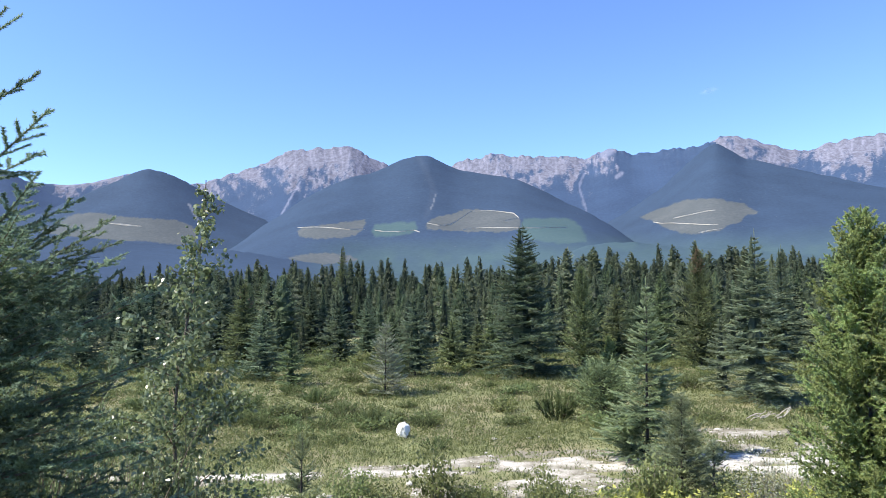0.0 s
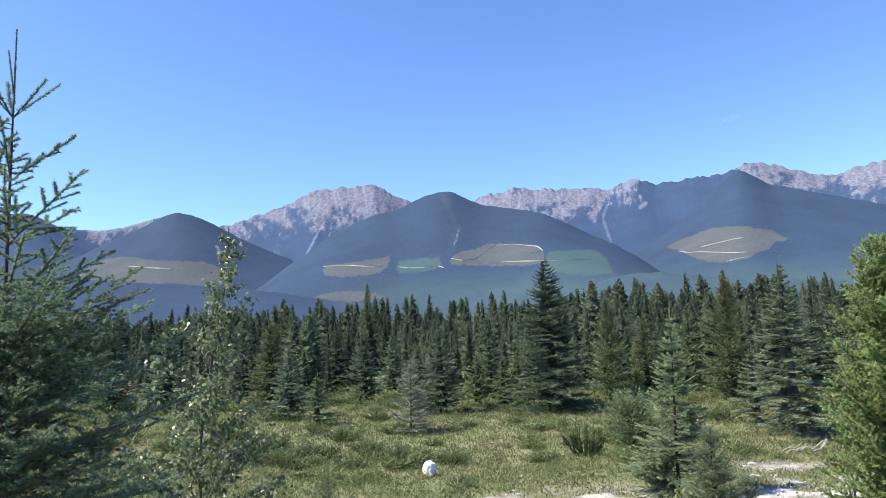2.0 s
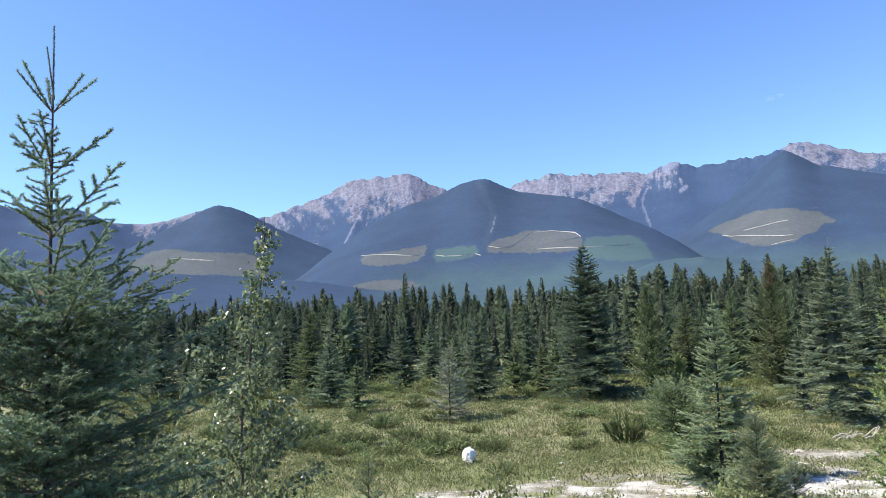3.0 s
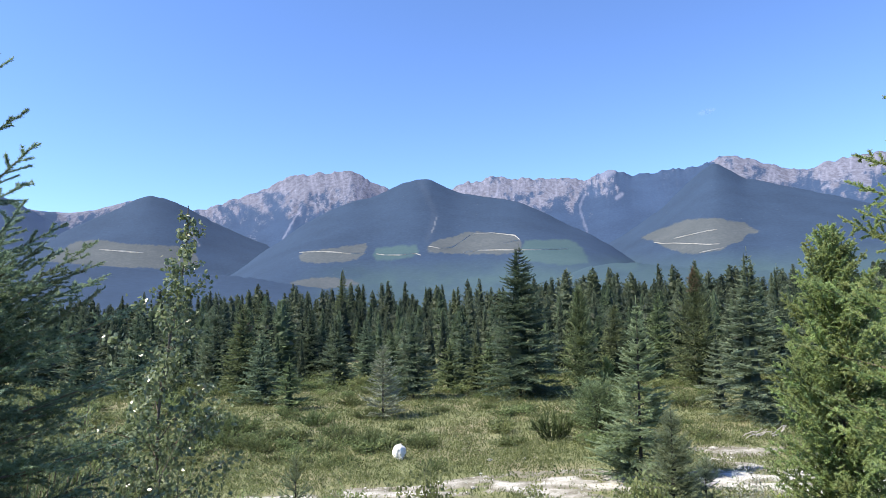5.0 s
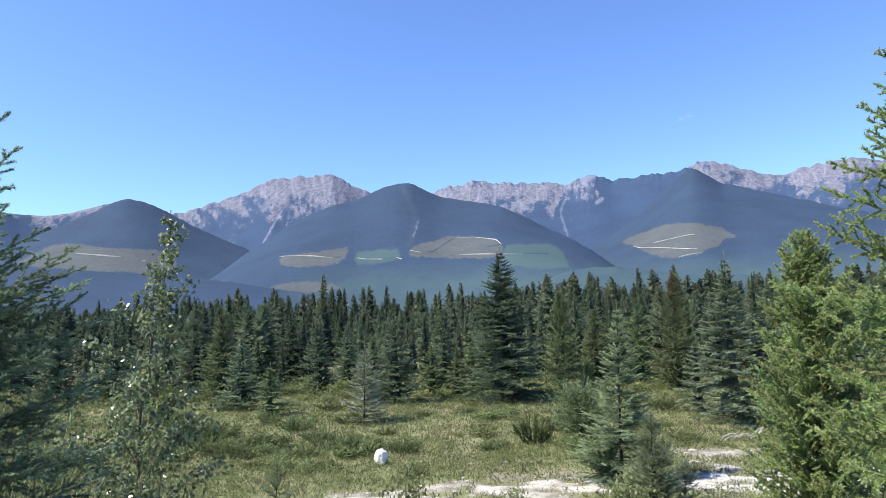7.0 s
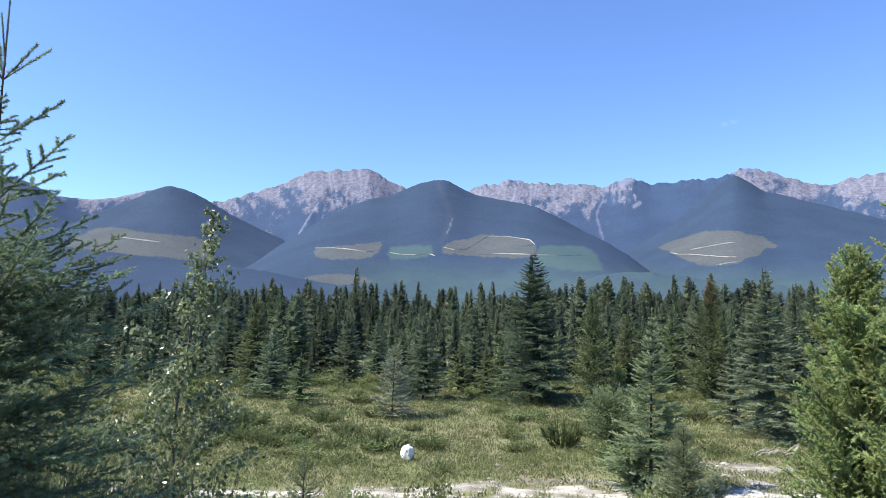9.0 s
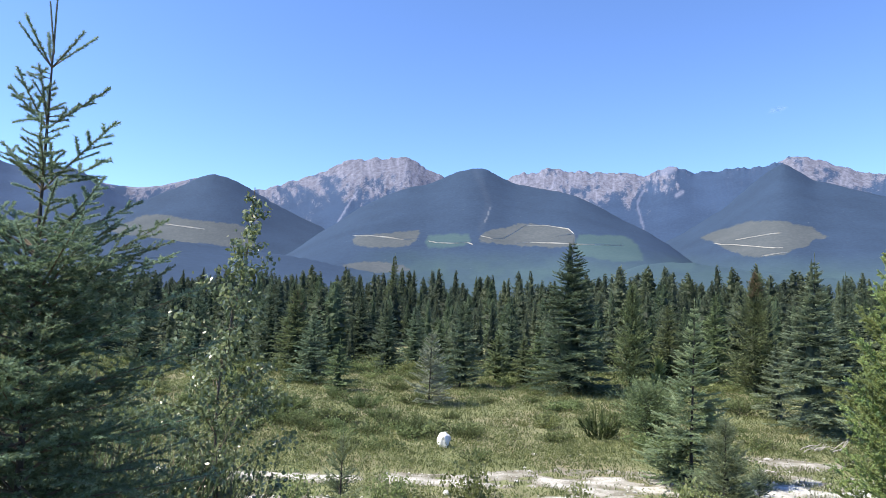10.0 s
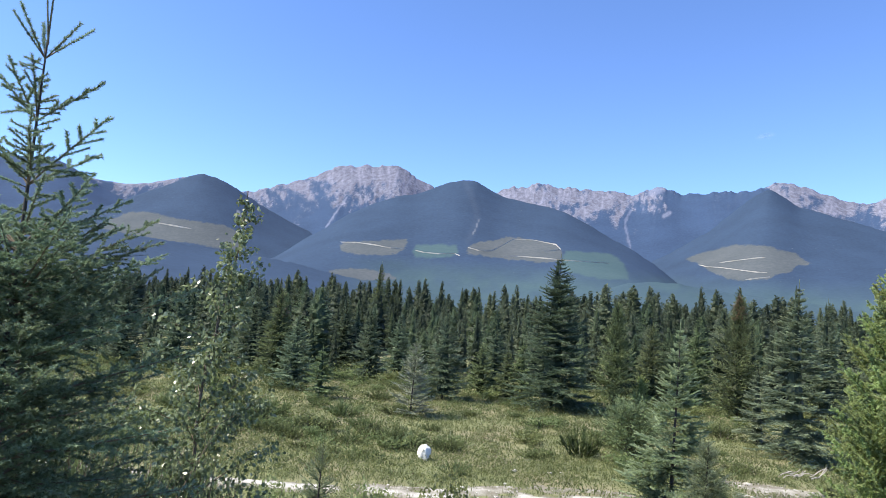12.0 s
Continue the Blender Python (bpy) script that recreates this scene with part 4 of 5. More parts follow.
def dying_top(tree, seed, height, radius, z):
    """A rusty crown tip on a conifer."""
    rng = np.random.default_rng(seed)
    k = skeleton(rng, height, radius, whorl=0.2, per=5, up_top=55, up_low=30, spacing=0.08, leader=0.2)
    v, f, tone = needles(rng, k["start"], k["way"], k["len"], k["tint"], thickness(k, 4.0, radius * 1.2, 0.12, 0.04), 0.12 * k["young"], 0.04, 0.6)
    part("dead_top", (v + [0, 0, z], f, tone), NEEDLE_RUSTY, tree, "rusty brown dying top")


dying_top(old_pine, 112, 1.3, 0.42, 4.45)
brown_pine = conifer((-11.3, 36.4), "green pine with a brown dying top at the wood's edge", NEEDLE_PINE, 113, 4.1, 1.25, 3.2, 0.14, 0.05, **PINE, shape=0.6, ragged=0.35)
dying_top(brown_pine, 114, 1.5, 0.6, 2.75)
conifer((-2.36, 24.4), "half-dead grey spruce with thin foliage", NEEDLE_GREY, 111, 2.9, 1.0, 4.4, 0.07, 0.018, inner=0, whorl=0.25, per=5, up_top=45, up_low=5, droop=0.05, spacing=0.09, shape=0.7)
for x, y, h, r, seed, needle, label in (
    (-8.15, 28.9, 3.25, 1.3, 121, NEEDLE_SPRUCE, "dense dark spruce at the meadow's edge"),
    (-6.42, 26.8, 2.2, 0.8, 122, NEEDLE_PINE, "slim green young conifer in the meadow"),
    (-5.98, 35.6, 3.9, 1.2, 123, NEEDLE_SPRUCE, "narrow spruce at the wood's edge"),
    (-4.6, 37.6, 3.7, 1.15, 124, NEEDLE_SPRUCE, "narrow spruce at the wood's edge"),
    (-1.46, 29.2, 4.1, 1.35, 125, NEEDLE_SPRUCE, "dark broad spruce at the meadow's edge"),
    (0.21, 32.0, 2.6, 1.1, 126, NEEDLE_PINE, "yellow-green young pine at the wood's edge"),
    (1.41, 31.2, 2.5, 0.7, 127, NEEDLE_PINE, "small green conifer at the wood's edge"),
    (0.9, 34.7, 3.4, 0.95, 128, NEEDLE_SPRUCE, "narrow spruce at the wood's edge"),
    (-8.41, 40.3, 4.3, 1.2, 129, NEEDLE_SPRUCE, "narrow spruce at the wood's edge"),
    (2.35, 34.0, 2.75, 1.0, 130, NEEDLE_PINE, "green young pine at the wood's edge"),
    (-10.15, 32.5, 4.7, 1.45, 131, NEEDLE_PINE, "ragged pine at the wood's edge"),
    (-12.3, 35.0, 5.4, 1.4, 132, NEEDLE_SPRUCE, "tall dark spruce at the wood's edge"),
    (8.62, 33.3, 4.2, 1.2, 133, NEEDLE_PINE, "green pine at the wood's edge"),
    (16.8, 32.8, 5.9, 1.3, 134, NEEDLE_SPRUCE, "tall dark spruce at the wood's edge"),
    (11.1, 34.0, 4.8, 1.2, 135, NEEDLE_PINE, "green pine at the wood's edge"),
    (-15.6, 33.0, 4.6, 1.4, 136, NEEDLE_SPRUCE, "dark spruce at the wood's edge"),
    (-19.0, 34.0, 4.9, 1.4, 137, NEEDLE_SPRUCE, "dark spruce at the wood's edge"),
    (-9.09, 57.0, 7.9, 1.5, 138, NEEDLE_PINE, "tall pine standing above the wood"),
):
    conifer((x, y), label, needle, seed, h, r * 1.15, 3.4, 0.14, 0.058, group="trees along the wood's edge", whorl=0.34, per=7, up_top=34, up_low=0,
            droop=0.12, tip=0.12, spacing=0.09, twig=0.5, twig_most=0.5, inter=0.6, shape=0.9, leader=0.3, ragged=0.25)


# ---- the wood behind the meadow ----
def forest_cloud(seed, height, radius, cover, size, width, whorl, spacing, per=5, share=0.55):
    """A tree of the wood: sprays of needles round an added ragged cone, tinted dark as inner shade."""
    rng = np.random.default_rng(seed)
    k = skeleton(rng, height, radius, whorl=whorl, per=per, up_top=44, up_low=-8, droop=0.14, tip=0.12, spacing=spacing, twig=0.42, inter=0.8, small=0.42, shape=0.75, leader=0.12, ragged=0.3)
    crown = needles(rng, k["start"], k["way"], k["len"], k["tint"], thickness(k, cover, radius, size, width), size * k["young"], width, 0.45, 0.3)
    h = np.linspace(0, 1, 14)
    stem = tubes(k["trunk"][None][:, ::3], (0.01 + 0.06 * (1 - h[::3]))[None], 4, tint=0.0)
    return joined(crown, dark_core(rng, height, radius, share, 0.85, 8, 8, 0.22), stem)


def forest(name, label, spots, protos, seed, material):
    rng = np.random.default_rng(seed)
    clouds = []
    for x, y, h in spots:
        v, f, t = protos[rng.integers(len(protos))]
        a = rng.random() * 2 * np.pi
        k, wide = h / 5.0, h / 5.0 * rng.choice([0.6, 0.75, 0.9, 1.05, 1.25])
        c, s = math.cos(a) * wide, math.sin(a) * wide
        w = np.stack([v[:, 0] * c - v[:, 1] * s + x, v[:, 0] * s + v[:, 1] * c + y, v[:, 2] * k + float(gz(x, y)) - 0.1], -1)
        clouds.append((w, f, np.clip(t * rng.uniform(0.65, 1.25) + rng.uniform(-0.16, 0.16), 0, 1)))
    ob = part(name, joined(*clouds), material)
    return tagged(ob, label, "forest", kind="stuff")


wood = np.random.default_rng(77)
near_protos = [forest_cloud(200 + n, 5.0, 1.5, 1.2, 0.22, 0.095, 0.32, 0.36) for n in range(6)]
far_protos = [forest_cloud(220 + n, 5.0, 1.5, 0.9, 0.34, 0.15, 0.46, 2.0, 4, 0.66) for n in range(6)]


def scattered(y0, y1, gap, low, high, seed):
    rng = np.random.default_rng(seed)
    spots, y = [], y0
    while y < y1:
        half = 0.80 * y + 6
        for x in np.arange(-half, half, gap):
            px, py = x + rng.uniform(-0.75, 0.75) * gap, y + rng.uniform(-0.7, 0.7) * gap
            grow = (py - y0) / (y1 - y0)
            stand = (0.8 + 0.4 * float(value_noise(px * 0.16, py * 0.16 + 40))) * float(np.interp(px / py, [-0.7, 0, 0.6], [0.78, 0.89, 1.0]))
            spots.append((px, py, (low + (high - low) * grow) * stand * rng.choice([0.45, 0.7, 0.86, 0.95, 1.03, 1.16]) * rng.uniform(0.94, 1.06)))
        y += gap * 0.9
    return spots


front = scattered(37, 60, 2.35, 4.2, 5.6, 301)
back = scattered(60, 108, 3.3, 5.9, 8.5, 302)
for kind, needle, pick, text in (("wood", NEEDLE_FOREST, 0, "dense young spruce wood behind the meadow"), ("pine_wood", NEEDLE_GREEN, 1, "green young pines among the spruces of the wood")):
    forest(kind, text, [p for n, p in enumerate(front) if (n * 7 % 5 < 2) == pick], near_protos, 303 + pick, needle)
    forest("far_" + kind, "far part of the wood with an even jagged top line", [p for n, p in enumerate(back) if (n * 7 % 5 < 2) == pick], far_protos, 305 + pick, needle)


# ---- the aspen sapling ----
def aspen(place, label, seed, height, lean):
    rng = np.random.default_rng(seed)
    x, y = place
    tree = empty("aspen", pose(x, y, float(gz(x, y)) - 0.05), label, "sapling")
    h = np.linspace(0, 1, 18)
    stem = np.stack([lean * h**2.2 + 0.03 * np.sin(h * 9), 0.03 * np.sin(h * 7 + 1) - 0.03 * 0.84, h * height], -1)
    part("trunk", tubes(stem[None], (0.003 + 0.012 * (1 - h))[None], 8), BARK, tree, flat=False)
    sprays = []
    for n in range(60):
        t = 0.08 + 0.9 * (n + rng.random()) / 60
        root = np.array([np.interp(t, h, stem[:, c]) for c in range(3)])
        a = n * 2.4 + rng.normal(0, 0.4)
        length = (0.78 * (1 - t) ** 1.0 + 0.07) * rng.uniform(0.6, 1.2)
        up = math.radians(rng.uniform(28, 58))
        s = np.linspace(0, 1, 6)
        flat = np.array([math.cos(a), math.sin(a), 0])
        line = root + flat * (s * length * math.cos(up))[:, None] + np.stack([0 * s, 0 * s, length * (math.sin(up) * s - 0.12 * s**2)], -1)
        part("branch", tubes(line[None], (0.0015 + 0.005 * length * (1 - s))[None], 4), TWIG, tree)
        m = int((10 + 290 * length) * (1.05 - 0.4 * t))
        u = rng.uniform(0.15, 1.05, m)
        base = np.stack([np.interp(u, s, line[:, c]) for c in range(3)], -1) + rng.normal(0, 0.035, (m, 3)) * (0.5 + length)
        way = unit(rng.normal(0, 0.7, (m, 3)) + [0.35, 0, -0.55])
        sprays.append(leaves(rng, base, way, 0.028, rng.beta(2, 2.6, m), True))
    tagged(part("foliage", joined(*sprays), LEAF_ASPEN, tree), "small glossy fluttering leaves", kind="stuff")
    return tree


aspen((-1.73, 4.2), "slender aspen sapling with small glossy leaves", 15, 2.82, 0.14)


# ---- shrubs ----
def shrub(label, material, seed, height, radius, stems, per_stem, leaf, group, stem_mat=None, spike=False):
    """A low shrub: bare stems that fan out from the root, with small leaves or needles on their outer half."""
    rng = np.random.default_rng(seed)
    a, out = rng.random(stems) * 2 * np.pi, np.sqrt(rng.random(stems))
    s = np.linspace(0, 1, 3)
    tipz = height * (1.05 - 0.45 * out**2) * rng.uniform(0.65, 1.1, stems)
    reach = radius * out
    lines = np.stack([np.cos(a)[:, None] * reach[:, None] * s**0.9, np.sin(a)[:, None] * reach[:, None] * s**0.9, tipz[:, None] * s], -1)
    lines = lines + rng.normal(0, 0.03 * height, lines.shape) * s[:, None]
    i = np.repeat(np.arange(stems), per_stem)
    u = rng.uniform(0.25, 1.0, len(i))
    base = np.stack([np.array([np.interp(uu, s, lines[j, :, c]) for uu, j in zip(u, i)]) for c in range(3)], -1)
    base += rng.normal(0, 0.10 * radius, base.shape) * [1, 1, 0.5]
    base[:, 2] = np.maximum(base[:, 2], 0.01)
    # tone rises from the root to the top of the shrub
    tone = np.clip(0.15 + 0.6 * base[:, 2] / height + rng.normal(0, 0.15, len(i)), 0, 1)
    if spike:
        fine = np.linspace(0.12, 1, 7)
        rise = fine ** rng.uniform(1.2, 1.9, (stems, 1))
        tip = lines[:, -1]
        lines = np.stack([tip[:, :1] * fine**0.85, tip[:, 1:2] * fine**0.85, tip[:, 2:] * rise], -1) + rng.normal(0, 0.015 * height, (stems, 7, 3))
        fork = rng.integers(1, 5, stems * 2)
        host = np.tile(np.arange(stems), 2)
        root = lines[host, fork]
        side = unit(lines[host, fork + 1] - root + rng.normal(0, 0.06 * height, root.shape) * [1, 1, 0.5])
        a0 = np.concatenate([lines[:, 1:-1].reshape(-1, 3), root])
        a1 = np.concatenate([lines[:, 2:].reshape(-1, 3), root + side * (radius * rng.uniform(0.15, 0.4, (len(root), 1)))])
        size = np.linalg.norm(a1 - a0, axis=1)
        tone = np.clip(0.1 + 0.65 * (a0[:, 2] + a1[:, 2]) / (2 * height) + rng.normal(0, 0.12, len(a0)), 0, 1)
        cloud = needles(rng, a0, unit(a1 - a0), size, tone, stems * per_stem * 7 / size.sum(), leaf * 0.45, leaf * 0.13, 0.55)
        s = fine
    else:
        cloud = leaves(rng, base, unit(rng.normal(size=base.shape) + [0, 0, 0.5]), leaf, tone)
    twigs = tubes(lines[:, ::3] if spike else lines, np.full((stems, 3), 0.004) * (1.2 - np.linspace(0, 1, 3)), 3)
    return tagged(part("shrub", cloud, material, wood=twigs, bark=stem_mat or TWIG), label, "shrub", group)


def planted(protos, spots, seed, sink=0.03):
    """Copies of the shrubs; the first copies are the shrubs themselves."""
    rng = np.random.default_rng(seed)
    for n, (x, y, k) in enumerate(spots):
        m = pose(x, y, float(gz(x, y)) - sink, 0, 0, rng.uniform(0, 360)) @ Matrix.Diagonal((k, k, k * rng.uniform(0.8, 1.15), 1))
        if n < len(protos):
            protos[n].matrix_basis = m
        else:
            copy_thing(protos[n % len(protos)], m)


# low shrubs all over the meadow
rng = np.random.default_rng(401)
low = [shrub("low grey-green leafy shrub in the meadow", LEAF_SHRUB, 410 + n, 0.45, 0.5, 22, 22, 0.085, "low shrubs in the meadow") for n in range(4)]
low += [shrub("low dark juniper with spreading branches", LEAF_JUNIPER, 420 + n, 0.5, 0.75, 36, 5, 0.18, "junipers in the meadow", spike=True) for n in range(3)]
spots = []
while len(spots) < 190:
    y = rng.uniform(15.9, 36)
    x = rng.uniform(-0.74, 0.74) * y
    if fbm(np.array(x * 0.16 + 9), np.array(y * 0.16 + 5), 3) > 0.36 and float(track_mask(np.array(x), np.array(y))) < 0.25 and not (abs(x + 1.25) < 0.8 and y < 18.2):
        spots.append((x, y, rng.uniform(0.4, 1.1) * (0.75 + 0.012 * y)))
planted(low, spots, 402)

# dark low mats between them, thickest towards the wood
mats = [shrub("flat dark green evergreen mat in the meadow", LEAF_JUNIPER, 424 + n, 0.34, 0.7, 44, 18, 0.075, "evergreen mats in the meadow") for n in range(3)]
rng = np.random.default_rng(428)
spots = []
while len(spots) < 95:
    y = rng.uniform(18.2, 36)
    x = rng.uniform(-0.72, 0.5) * y
    if fbm(np.array(x * 0.22 + 3), np.array(y * 0.3 + 5), 3) > 0.5 - 0.006 * (y - 18) + 0.08 * (x > 0):
        spots.append((x, y, rng.uniform(0.6, 1.25)))
planted(mats, spots, 429)

# the larger bushes
conifer((4.6, 19.9), "broad bright green pine bush in the meadow", NEEDLE_PINE, 430, 1.35, 1.55, 4.5, 0.1, 0.03, category="bush", inner=0, whorl=0.16, per=10, up_top=66, up_low=30,
        droop=0.0, tip=0.12, spacing=0.1, twig=0.5, twig_most=0.4, inter=1.0, shape=0.4, leader=0.12, ragged=0.35, small=0.8, sub=0.15)
dark_bush = shrub("dark spiky juniper bush beside the pine bush", LEAF_JUNIPER, 431, 1.1, 0.7, 26, 26, 0.2, "", spike=True)
dark_bush.matrix_basis = pose(3.15, 19.7, -0.05)
junipers = [shrub("dark spreading juniper behind the white boulder", LEAF_JUNIPER, 432 + n, 0.6, 1.05, 56, 10, 0.2, "junipers round the boulder", spike=True) for n in range(2)]
planted(junipers, [(-2.1, 19.2, 0.85), (-0.7, 18.9, 0.6), (-3.6, 21.5, 0.85), (-1.4, 22.2, 0.7), (-4.6, 23.2, 0.9), (2.0, 19.3, 0.6), (-7.2, 22.6, 1.0), (-6.0, 25.0, 0.9),
                   (-8.8, 24.0, 1.0), (-4.0, 27.6, 1.1), (-2.4, 30.4, 1.1), (-5.4, 19.2, 0.9), (-6.9, 20.2, 1.1), (-6.0, 19.7, 1.0), (-7.8, 20.9, 1.1), (-5.2, 20.7, 0.9), (-7.0, 21.7, 1.2), (7.6, 24.0, 0.8), (-2.9, 24.6, 0.9), (-0.2, 25.4, 0.7), (-10.2, 22.4, 1.0), (1.6, 26.0, 0.8)], 433)

# shrubs in front of the track
fore = [shrub("waist-high leafy shrub with grey stems", LEAF_SHRUB, 440 + n, 0.85, 0.55, 30, 26, 0.072, "shrubs on the bank", BARK_PALE) for n in range(4)]
rng = np.random.default_rng(441)
planted(fore, [(x + rng.uniform(-0.4, 0.4), 11.7 + rng.uniform(-1.0, 0.7), rng.uniform(0.7, 1.15)) for x in np.linspace(-3.2, 7.2, 26)], 442)
yellow = [shrub("yellow-green leafy shrub at the foot of the bank", LEAF_YELLOW, 450 + n, 0.8, 0.5, 30, 28, 0.07, "yellow-green shrubs on the bank") for n in range(3)]
planted(yellow, [(x + rng.uniform(-0.3, 0.3), 9.6 + rng.uniform(-0.8, 0.8), rng.uniform(0.7, 1.1)) for x in np.linspace(2.0, 5.6, 15)], 452)
dark = [shrub("dark dense evergreen shrub under the fir", NEEDLE_PINE, 460 + n, 1.0, 0.6, 60, 26, 0.055, "dark shrubs under the fir", spike=True) for n in range(3)]
planted(dark, [(-1.72, 3.95, 0.95), (-2.35, 3.75, 1.3), (-2.9, 4.6, 1.25), (-2.2, 4.8, 1.05), (-3.4, 5.2, 1.2), (-2.6, 5.6, 1.0), (-3.9, 6.3, 1.2), (-3.0, 6.6, 0.9),
               (-4.6, 7.2, 1.2), (-1.5, 4.5, 0.8), (-5.4, 9.0, 1.2), (-2.1, 3.35, 1.1), (-2.7, 3.3, 1.3), (-2.3, 3.5, 1.25), (-1.95, 3.55, 1.0), (-2.05, 3.95, 1.1), (-1.6, 3.85, 0.9)], 462)
pale = [shrub("thin pale shrub with whitish seed heads beside the gravel", NEEDLE_GREY, 470 + n, 1.2, 0.45, 22, 16, 0.045, "pale shrubs beside the gravel", BARK_PALE) for n in range(2)]
dice = np.random.default_rng(473)
for plant in pale:
    for n in range(5):
        a, reach = dice.uniform(0, 6.28), dice.uniform(0.05, 0.32)
        at = np.array([reach * math.cos(a), reach * math.sin(a), 1.2 * (1.02 - 0.3 * reach) * dice.uniform(0.8, 1.05)])
        tuft = at + dice.normal(0, 0.022, (16, 3))
        part("seed_head", leaves(dice, tuft, unit(dice.normal(size=tuft.shape)), 0.022, np.full(16, 0.8)), SEED_DOWN, plant, "whitish downy seed head")
planted(pale, [(6.0, 11.9, 0.8), (6.4, 12.0, 0.8), (4.8, 10.7, 1.35), (5.15, 11.0, 1.15), (5.45, 11.5, 1.0), (4.95, 11.3, 1.1)], 472)


# ---- grass ----
def grass(name, label, count, y0, y1, seed, blade, low, high, half=0.0):
    rng = np.random.default_rng(seed)
    y = y0 + (y1 - y0) * rng.random(count * 3) ** 0.8
    x = rng.uniform(-1, 1, count * 3) * np.maximum(0.76 * (y + 2), half)
    keep = (track_mask(x, y) < 0.22 + 0.3 * rng.random(len(x))) | (y < 12)
    x, y = x[keep][:count], y[keep][:count]
    i = np.repeat(np.arange(len(x)), blade)
    base = np.stack([x[i], y[i], gz(x[i], y[i])], -1) + np.concatenate([rng.normal(0, 0.09, (len(i), 2)), np.zeros((len(i), 1))], 1)
    dry = smooth((fbm(x * 0.3 + 7, y * 0.3 + 2, 3) - 0.35) * 4)[i]
    way = unit(np.stack([rng.normal(0.1, 0.45, len(i)), rng.normal(0, 0.45, len(i)), np.ones(len(i))], -1))
    side = unit(np.cross(way, rng.normal(size=way.shape))) * 0.004 * (1 + y[i] / 10)[:, None]
    tip = base + way * (rng.uniform(low, high, len(i)))[:, None]
    verts = np.stack([base - side, base + side, tip], 1).reshape(-1, 3)
    tint = np.clip(0.15 + 0.35 * dry + rng.normal(0, 0.17, len(i)), 0, 1)
    ob = part(name, (verts, np.arange(len(verts)).reshape(-1, 3), np.repeat(tint, 3)), GRASS)
    tagged(ob, label, "grass", kind="stuff")


grass("meadow_grass", "olive and straw-coloured meadow grass", 23000, 12, 40, 501, 6, 0.05, 0.17)
grass("bank_grass", "grass on the near bank", 3000, 3, 12, 502, 8, 0.12, 0.35)
grass("near_grass", "short grass on top of the bank", 5000, -7, 4, 503, 6, 0.05, 0.16, 8.0)


def herbs(name, label, count, y0, y1, seed, per, leaf, spread, tall, material, patchy):
    """Knee-low leafy herbs and dwarf shrubs that cover the meadow in patches."""
    rng = np.random.default_rng(seed)
    y = y0 + (y1 - y0) * rng.random(count * 5) ** 0.85
    x = rng.uniform(-0.76, 0.76, count * 5) * (y + 2)
    keep = (track_mask(x, y) < 0.2 + 0.2 * rng.random(len(x))) & (fbm(x * 0.35 + seed, y * 0.35, 3) > patchy + 0.12 * rng.random(len(x)))
    x, y = x[keep][:count], y[keep][:count]
    i = np.repeat(np.arange(len(x)), per)
    big = rng.uniform(0.6, 1.4, len(x))[i]
    off = rng.normal(0, 1, (len(i), 3)) * [spread, spread, 0]
    base = np.stack([x[i], y[i], gz(x[i], y[i])], -1) + off * big[:, None]
    lift = rng.random(len(i)) * tall * big * np.exp(-(off[:, 0] ** 2 + off[:, 1] ** 2) / (2 * spread**2 + 1e-9))
    base[:, 2] += lift + 0.01
    # random tone for each plant, lighter on its raised leaves
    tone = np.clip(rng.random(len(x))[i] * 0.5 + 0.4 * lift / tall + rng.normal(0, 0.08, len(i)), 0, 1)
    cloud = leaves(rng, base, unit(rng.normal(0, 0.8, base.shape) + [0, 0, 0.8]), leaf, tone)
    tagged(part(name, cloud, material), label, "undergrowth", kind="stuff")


herbs("meadow_herbs", "grey-green dwarf shrubs and herbs covering the meadow", 8200, 15.2, 38, 511, 16, 0.05, 0.17, 0.24, LEAF_SHRUB, 0.12)
herbs("dry_herbs", "brown and grey seed heads and dry stalks among the grass", 1500, 14.5, 36, 516, 14, 0.04, 0.15, 0.26, NEEDLE_RUSTY, 0.3)
herbs("track_herbs", "fine olive herbs and dry stalks along the track", 3200, 11.5, 19.5, 514, 16, 0.045, 0.13, 0.2, LEAF_SHRUB, 0.22)
herbs("meadow_heath", "darker low evergreen mats in the meadow", 1500, 15.5, 38, 512, 26, 0.065, 0.18, 0.26, LEAF_JUNIPER, 0.44)
herbs("wood_undergrowth", "dark low bushes and brush under the trees", 1100, 31, 46, 513, 20, 0.13, 0.3, 0.6, LEAF_JUNIPER, 0.2)


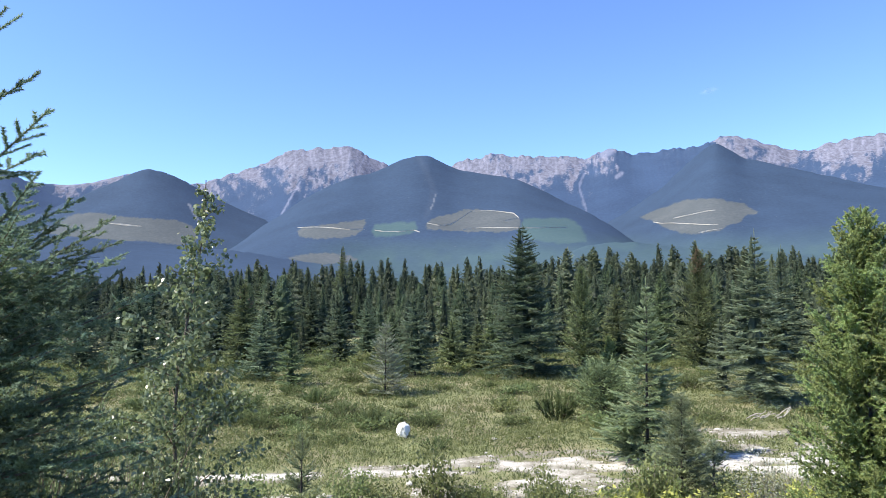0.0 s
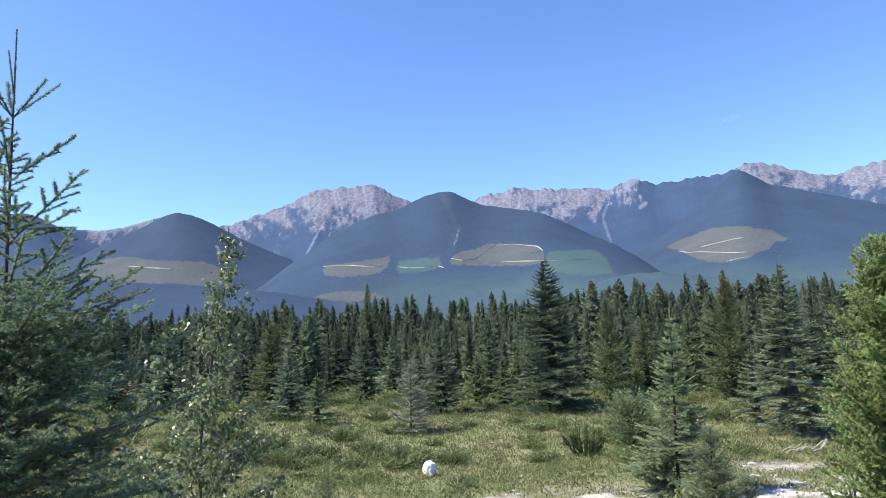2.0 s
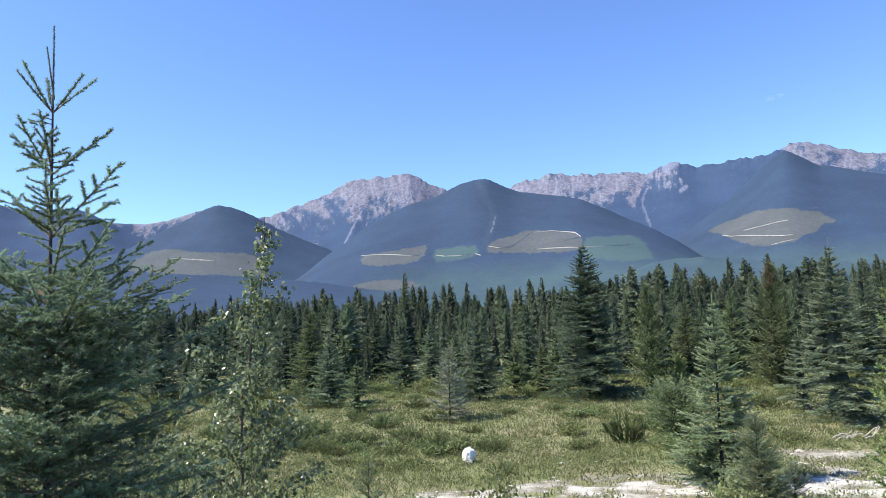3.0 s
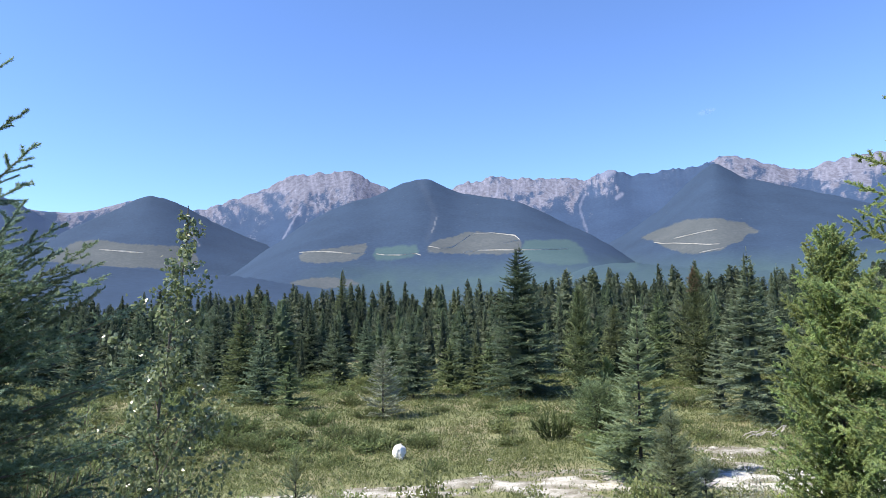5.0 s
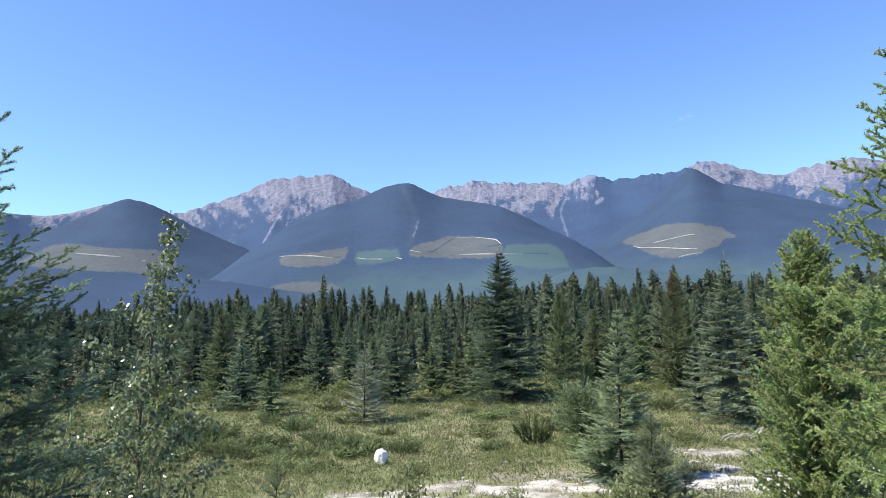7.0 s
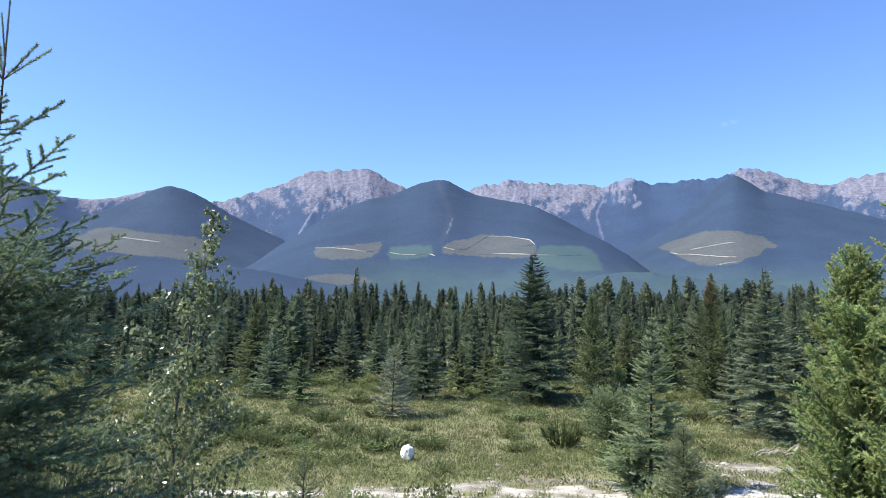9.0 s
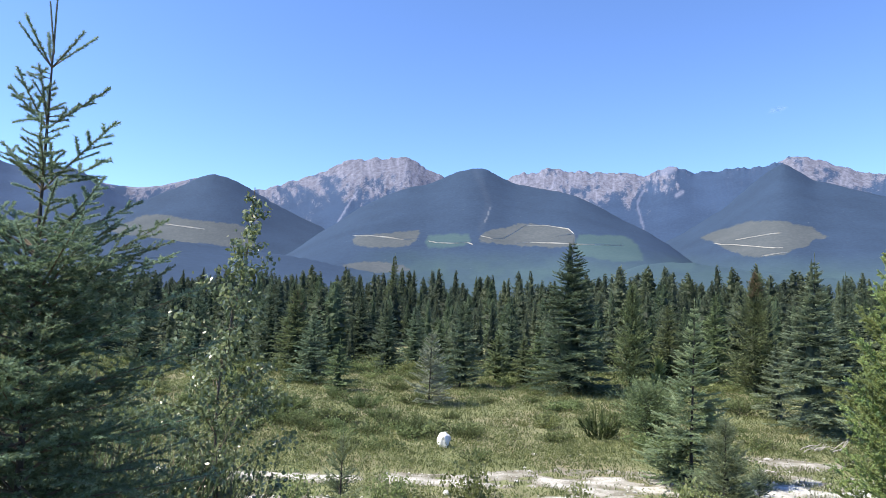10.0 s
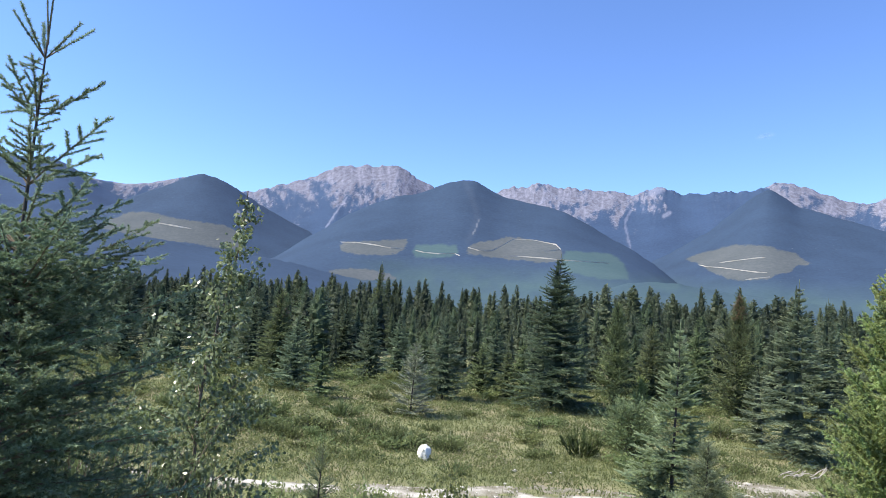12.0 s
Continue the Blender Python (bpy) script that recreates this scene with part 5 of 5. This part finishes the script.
# ---- stones and deadwood ----
def stone(name, seed, size, material, stretch=(1, 1, 1), detail=2, cuts=()):
    bm = bmesh.new()
    bmesh.ops.create_icosphere(bm, subdivisions=detail, radius=size)
    off = Vector((seed * 1.7, seed * 0.3, 0))
    facets = [(Vector(w).normalized(), d) for w, d in cuts]
    for v in bm.verts:
        k = 1 + 0.35 * noise.noise(v.co / size * 0.9 + off) + 0.12 * noise.noise(v.co / size * 2.6 + off)
        v.co = Vector((v.co.x * k * stretch[0], v.co.y * k * stretch[1], v.co.z * k * stretch[2]))
        for w, d in facets:
            v.co -= w * max(0.0, v.co.dot(w) - d * size) * 0.92
        if facets:
            v.co *= 1 + 0.10 * noise.noise(v.co / size * 4 + off) + 0.05 * noise.noise(v.co / size * 11 + off)
    me = bpy.data.meshes.new(name)
    bm.to_mesh(me)
    bm.free()
    me.materials.append(material)
    me.polygons.foreach_set("use_smooth", np.full(len(me.polygons), True))
    return new(name, me)


boulder = stone("boulder", 4.0, 0.2, WHITE_STONE, (1.0, 1.0, 1.05), 4,
                cuts=(((-1, -0.6, 0.35), 0.62), ((1, -0.5, 0.1), 0.6), ((0.7, -0.2, 0.9), 0.72), ((-0.2, -1, -0.2), 0.68), ((-0.3, 0.2, 1), 0.85), ((0.2, 1, 0.3), 0.7)))
boulder.matrix_basis = pose(-1.27, 17.6, float(gz(-1.27, 17.6)) + 0.2)
tagged(boulder, "white limestone boulder lying in the meadow", "boulder")
pebble = stone("stone", 7.0, 0.06, GRAVEL_STONE, (1.2, 0.9, 0.6), 2)
pebble.matrix_basis = pose(1.1, 17.2, float(gz(1.1, 17.2)) + 0.03)
tagged(pebble, "small white limestone lying in the grass", "stone", "loose white stones")
for x, y, k in ((2.0, 17.3, 1.1), (2.3, 17.4, 0.9), (7.2, 18.0, 1.2), (6.9, 17.7, 0.8), (-0.9, 13.6, 1.8), (5.8, 15.4, 1.4), (6.6, 15.0, 1.6), (2.9, 13.2, 1.5), (8.0, 19.6, 1.3), (0.8, 15.9, 0.9)):
    copy_thing(pebble, pose(x, y, float(gz(x, y)) + 0.018 * k, 0, 0, x * 71) @ Matrix.Scale(k * 0.75, 4))

rng = np.random.default_rng(601)
ico = bmesh.new()
bmesh.ops.create_icosphere(ico, subdivisions=1, radius=1.0)
iv, jf = np.array([v.co for v in ico.verts]), np.array([[v.index for v in f.verts] for f in ico.faces])
ico.free()
clouds = []
while len(clouds) < 1500:
    x, y = rng.uniform(-16, 15), rng.uniform(12, 20)
    if float(track_mask(np.array(x), np.array(y))) > 0.3:
        k = rng.uniform(0.008, 0.022) * (1.8 if rng.random() < 0.06 else 1)
        v = iv * (1 + 0.25 * rng.normal(size=(len(iv), 1))) * k * [1.2, 1, 0.65]
        clouds.append((v + [x, y, float(gz(x, y)) + 0.03], jf, np.full(len(iv), 0.5)))
tagged(part("gravel_stones", joined(*clouds), GRAVEL_STONE), "loose white gravel stones on the track", "gravel", kind="stuff")

rng = np.random.default_rng(611)
pile = empty("deadwood", pose(9.1, 19.0, float(gz(9.1, 19.0))), "heap of bleached dead branches", "deadwood")
for n in range(9):
    a, length, rise = rng.uniform(-0.6, 0.9), rng.uniform(0.25, 0.6), rng.uniform(0.05, 0.35)
    s = np.linspace(0, 1, 5)
    root = np.array([rng.uniform(-0.7, 0.5), rng.uniform(-0.3, 0.3), 0.03 + rng.uniform(0, 0.06)])
    line = root + np.stack([s * length * math.cos(a), s * length * math.sin(a) * 0.5, rise * s + 0.05 * np.sin(s * 5 + n)], -1)
    part("stick", tubes(line[None], (0.008 + 0.012 * (1 - s))[None], 5), DEADWOOD, pile)


# ---- a wisp of cloud ----
def wisp():
    m, t, node, link = graph("cloud_vapour")
    soft = node("ShaderNodeTexNoise", Scale=0.035, Detail=5.0)
    link(node("ShaderNodeTexCoord").outputs["Object"], soft.inputs["Vector"])
    fac = maths(t, link, "MULTIPLY", attribute(t, "tint"), maths(t, link, "MULTIPLY", soft.outputs["Fac"], 0.3), True)
    clear, white = node("ShaderNodeBsdfTransparent"), node("ShaderNodeBsdfDiffuse", Color=(0.95, 0.95, 0.95, 1))
    blend = node("ShaderNodeMixShader")
    link(fac, blend.inputs[0]), link(clear.outputs[0], blend.inputs[1]), link(white.outputs[0], blend.inputs[2])
    link(blend.outputs[0], t.nodes["Material Output"].inputs["Surface"])
    u, v = np.meshgrid(np.linspace(-1, 1, 25), np.linspace(-1, 1, 17), indexing="ij")
    thin = smooth(1.25 * (1 - np.hypot(u, v) * (0.75 + 0.5 * fbm(u * 2 + 5, v * 2 + 5, 3))))
    verts = np.stack([70 * u + 12 * v, 14 * np.sin(u * 3 + v), 34 * v + 16 * u], -1).reshape(-1, 3)
    ob = new("cloud", mesh_np("cloud", verts, grid_faces(25, 17), {"tint": thin.ravel()}, flat=False))
    ob.data.materials.append(m)
    ob.matrix_basis = pose(1888, 4465, 1351)
    tagged(ob, "small faint white wisp of cloud", "cloud", kind="structure")


wisp()
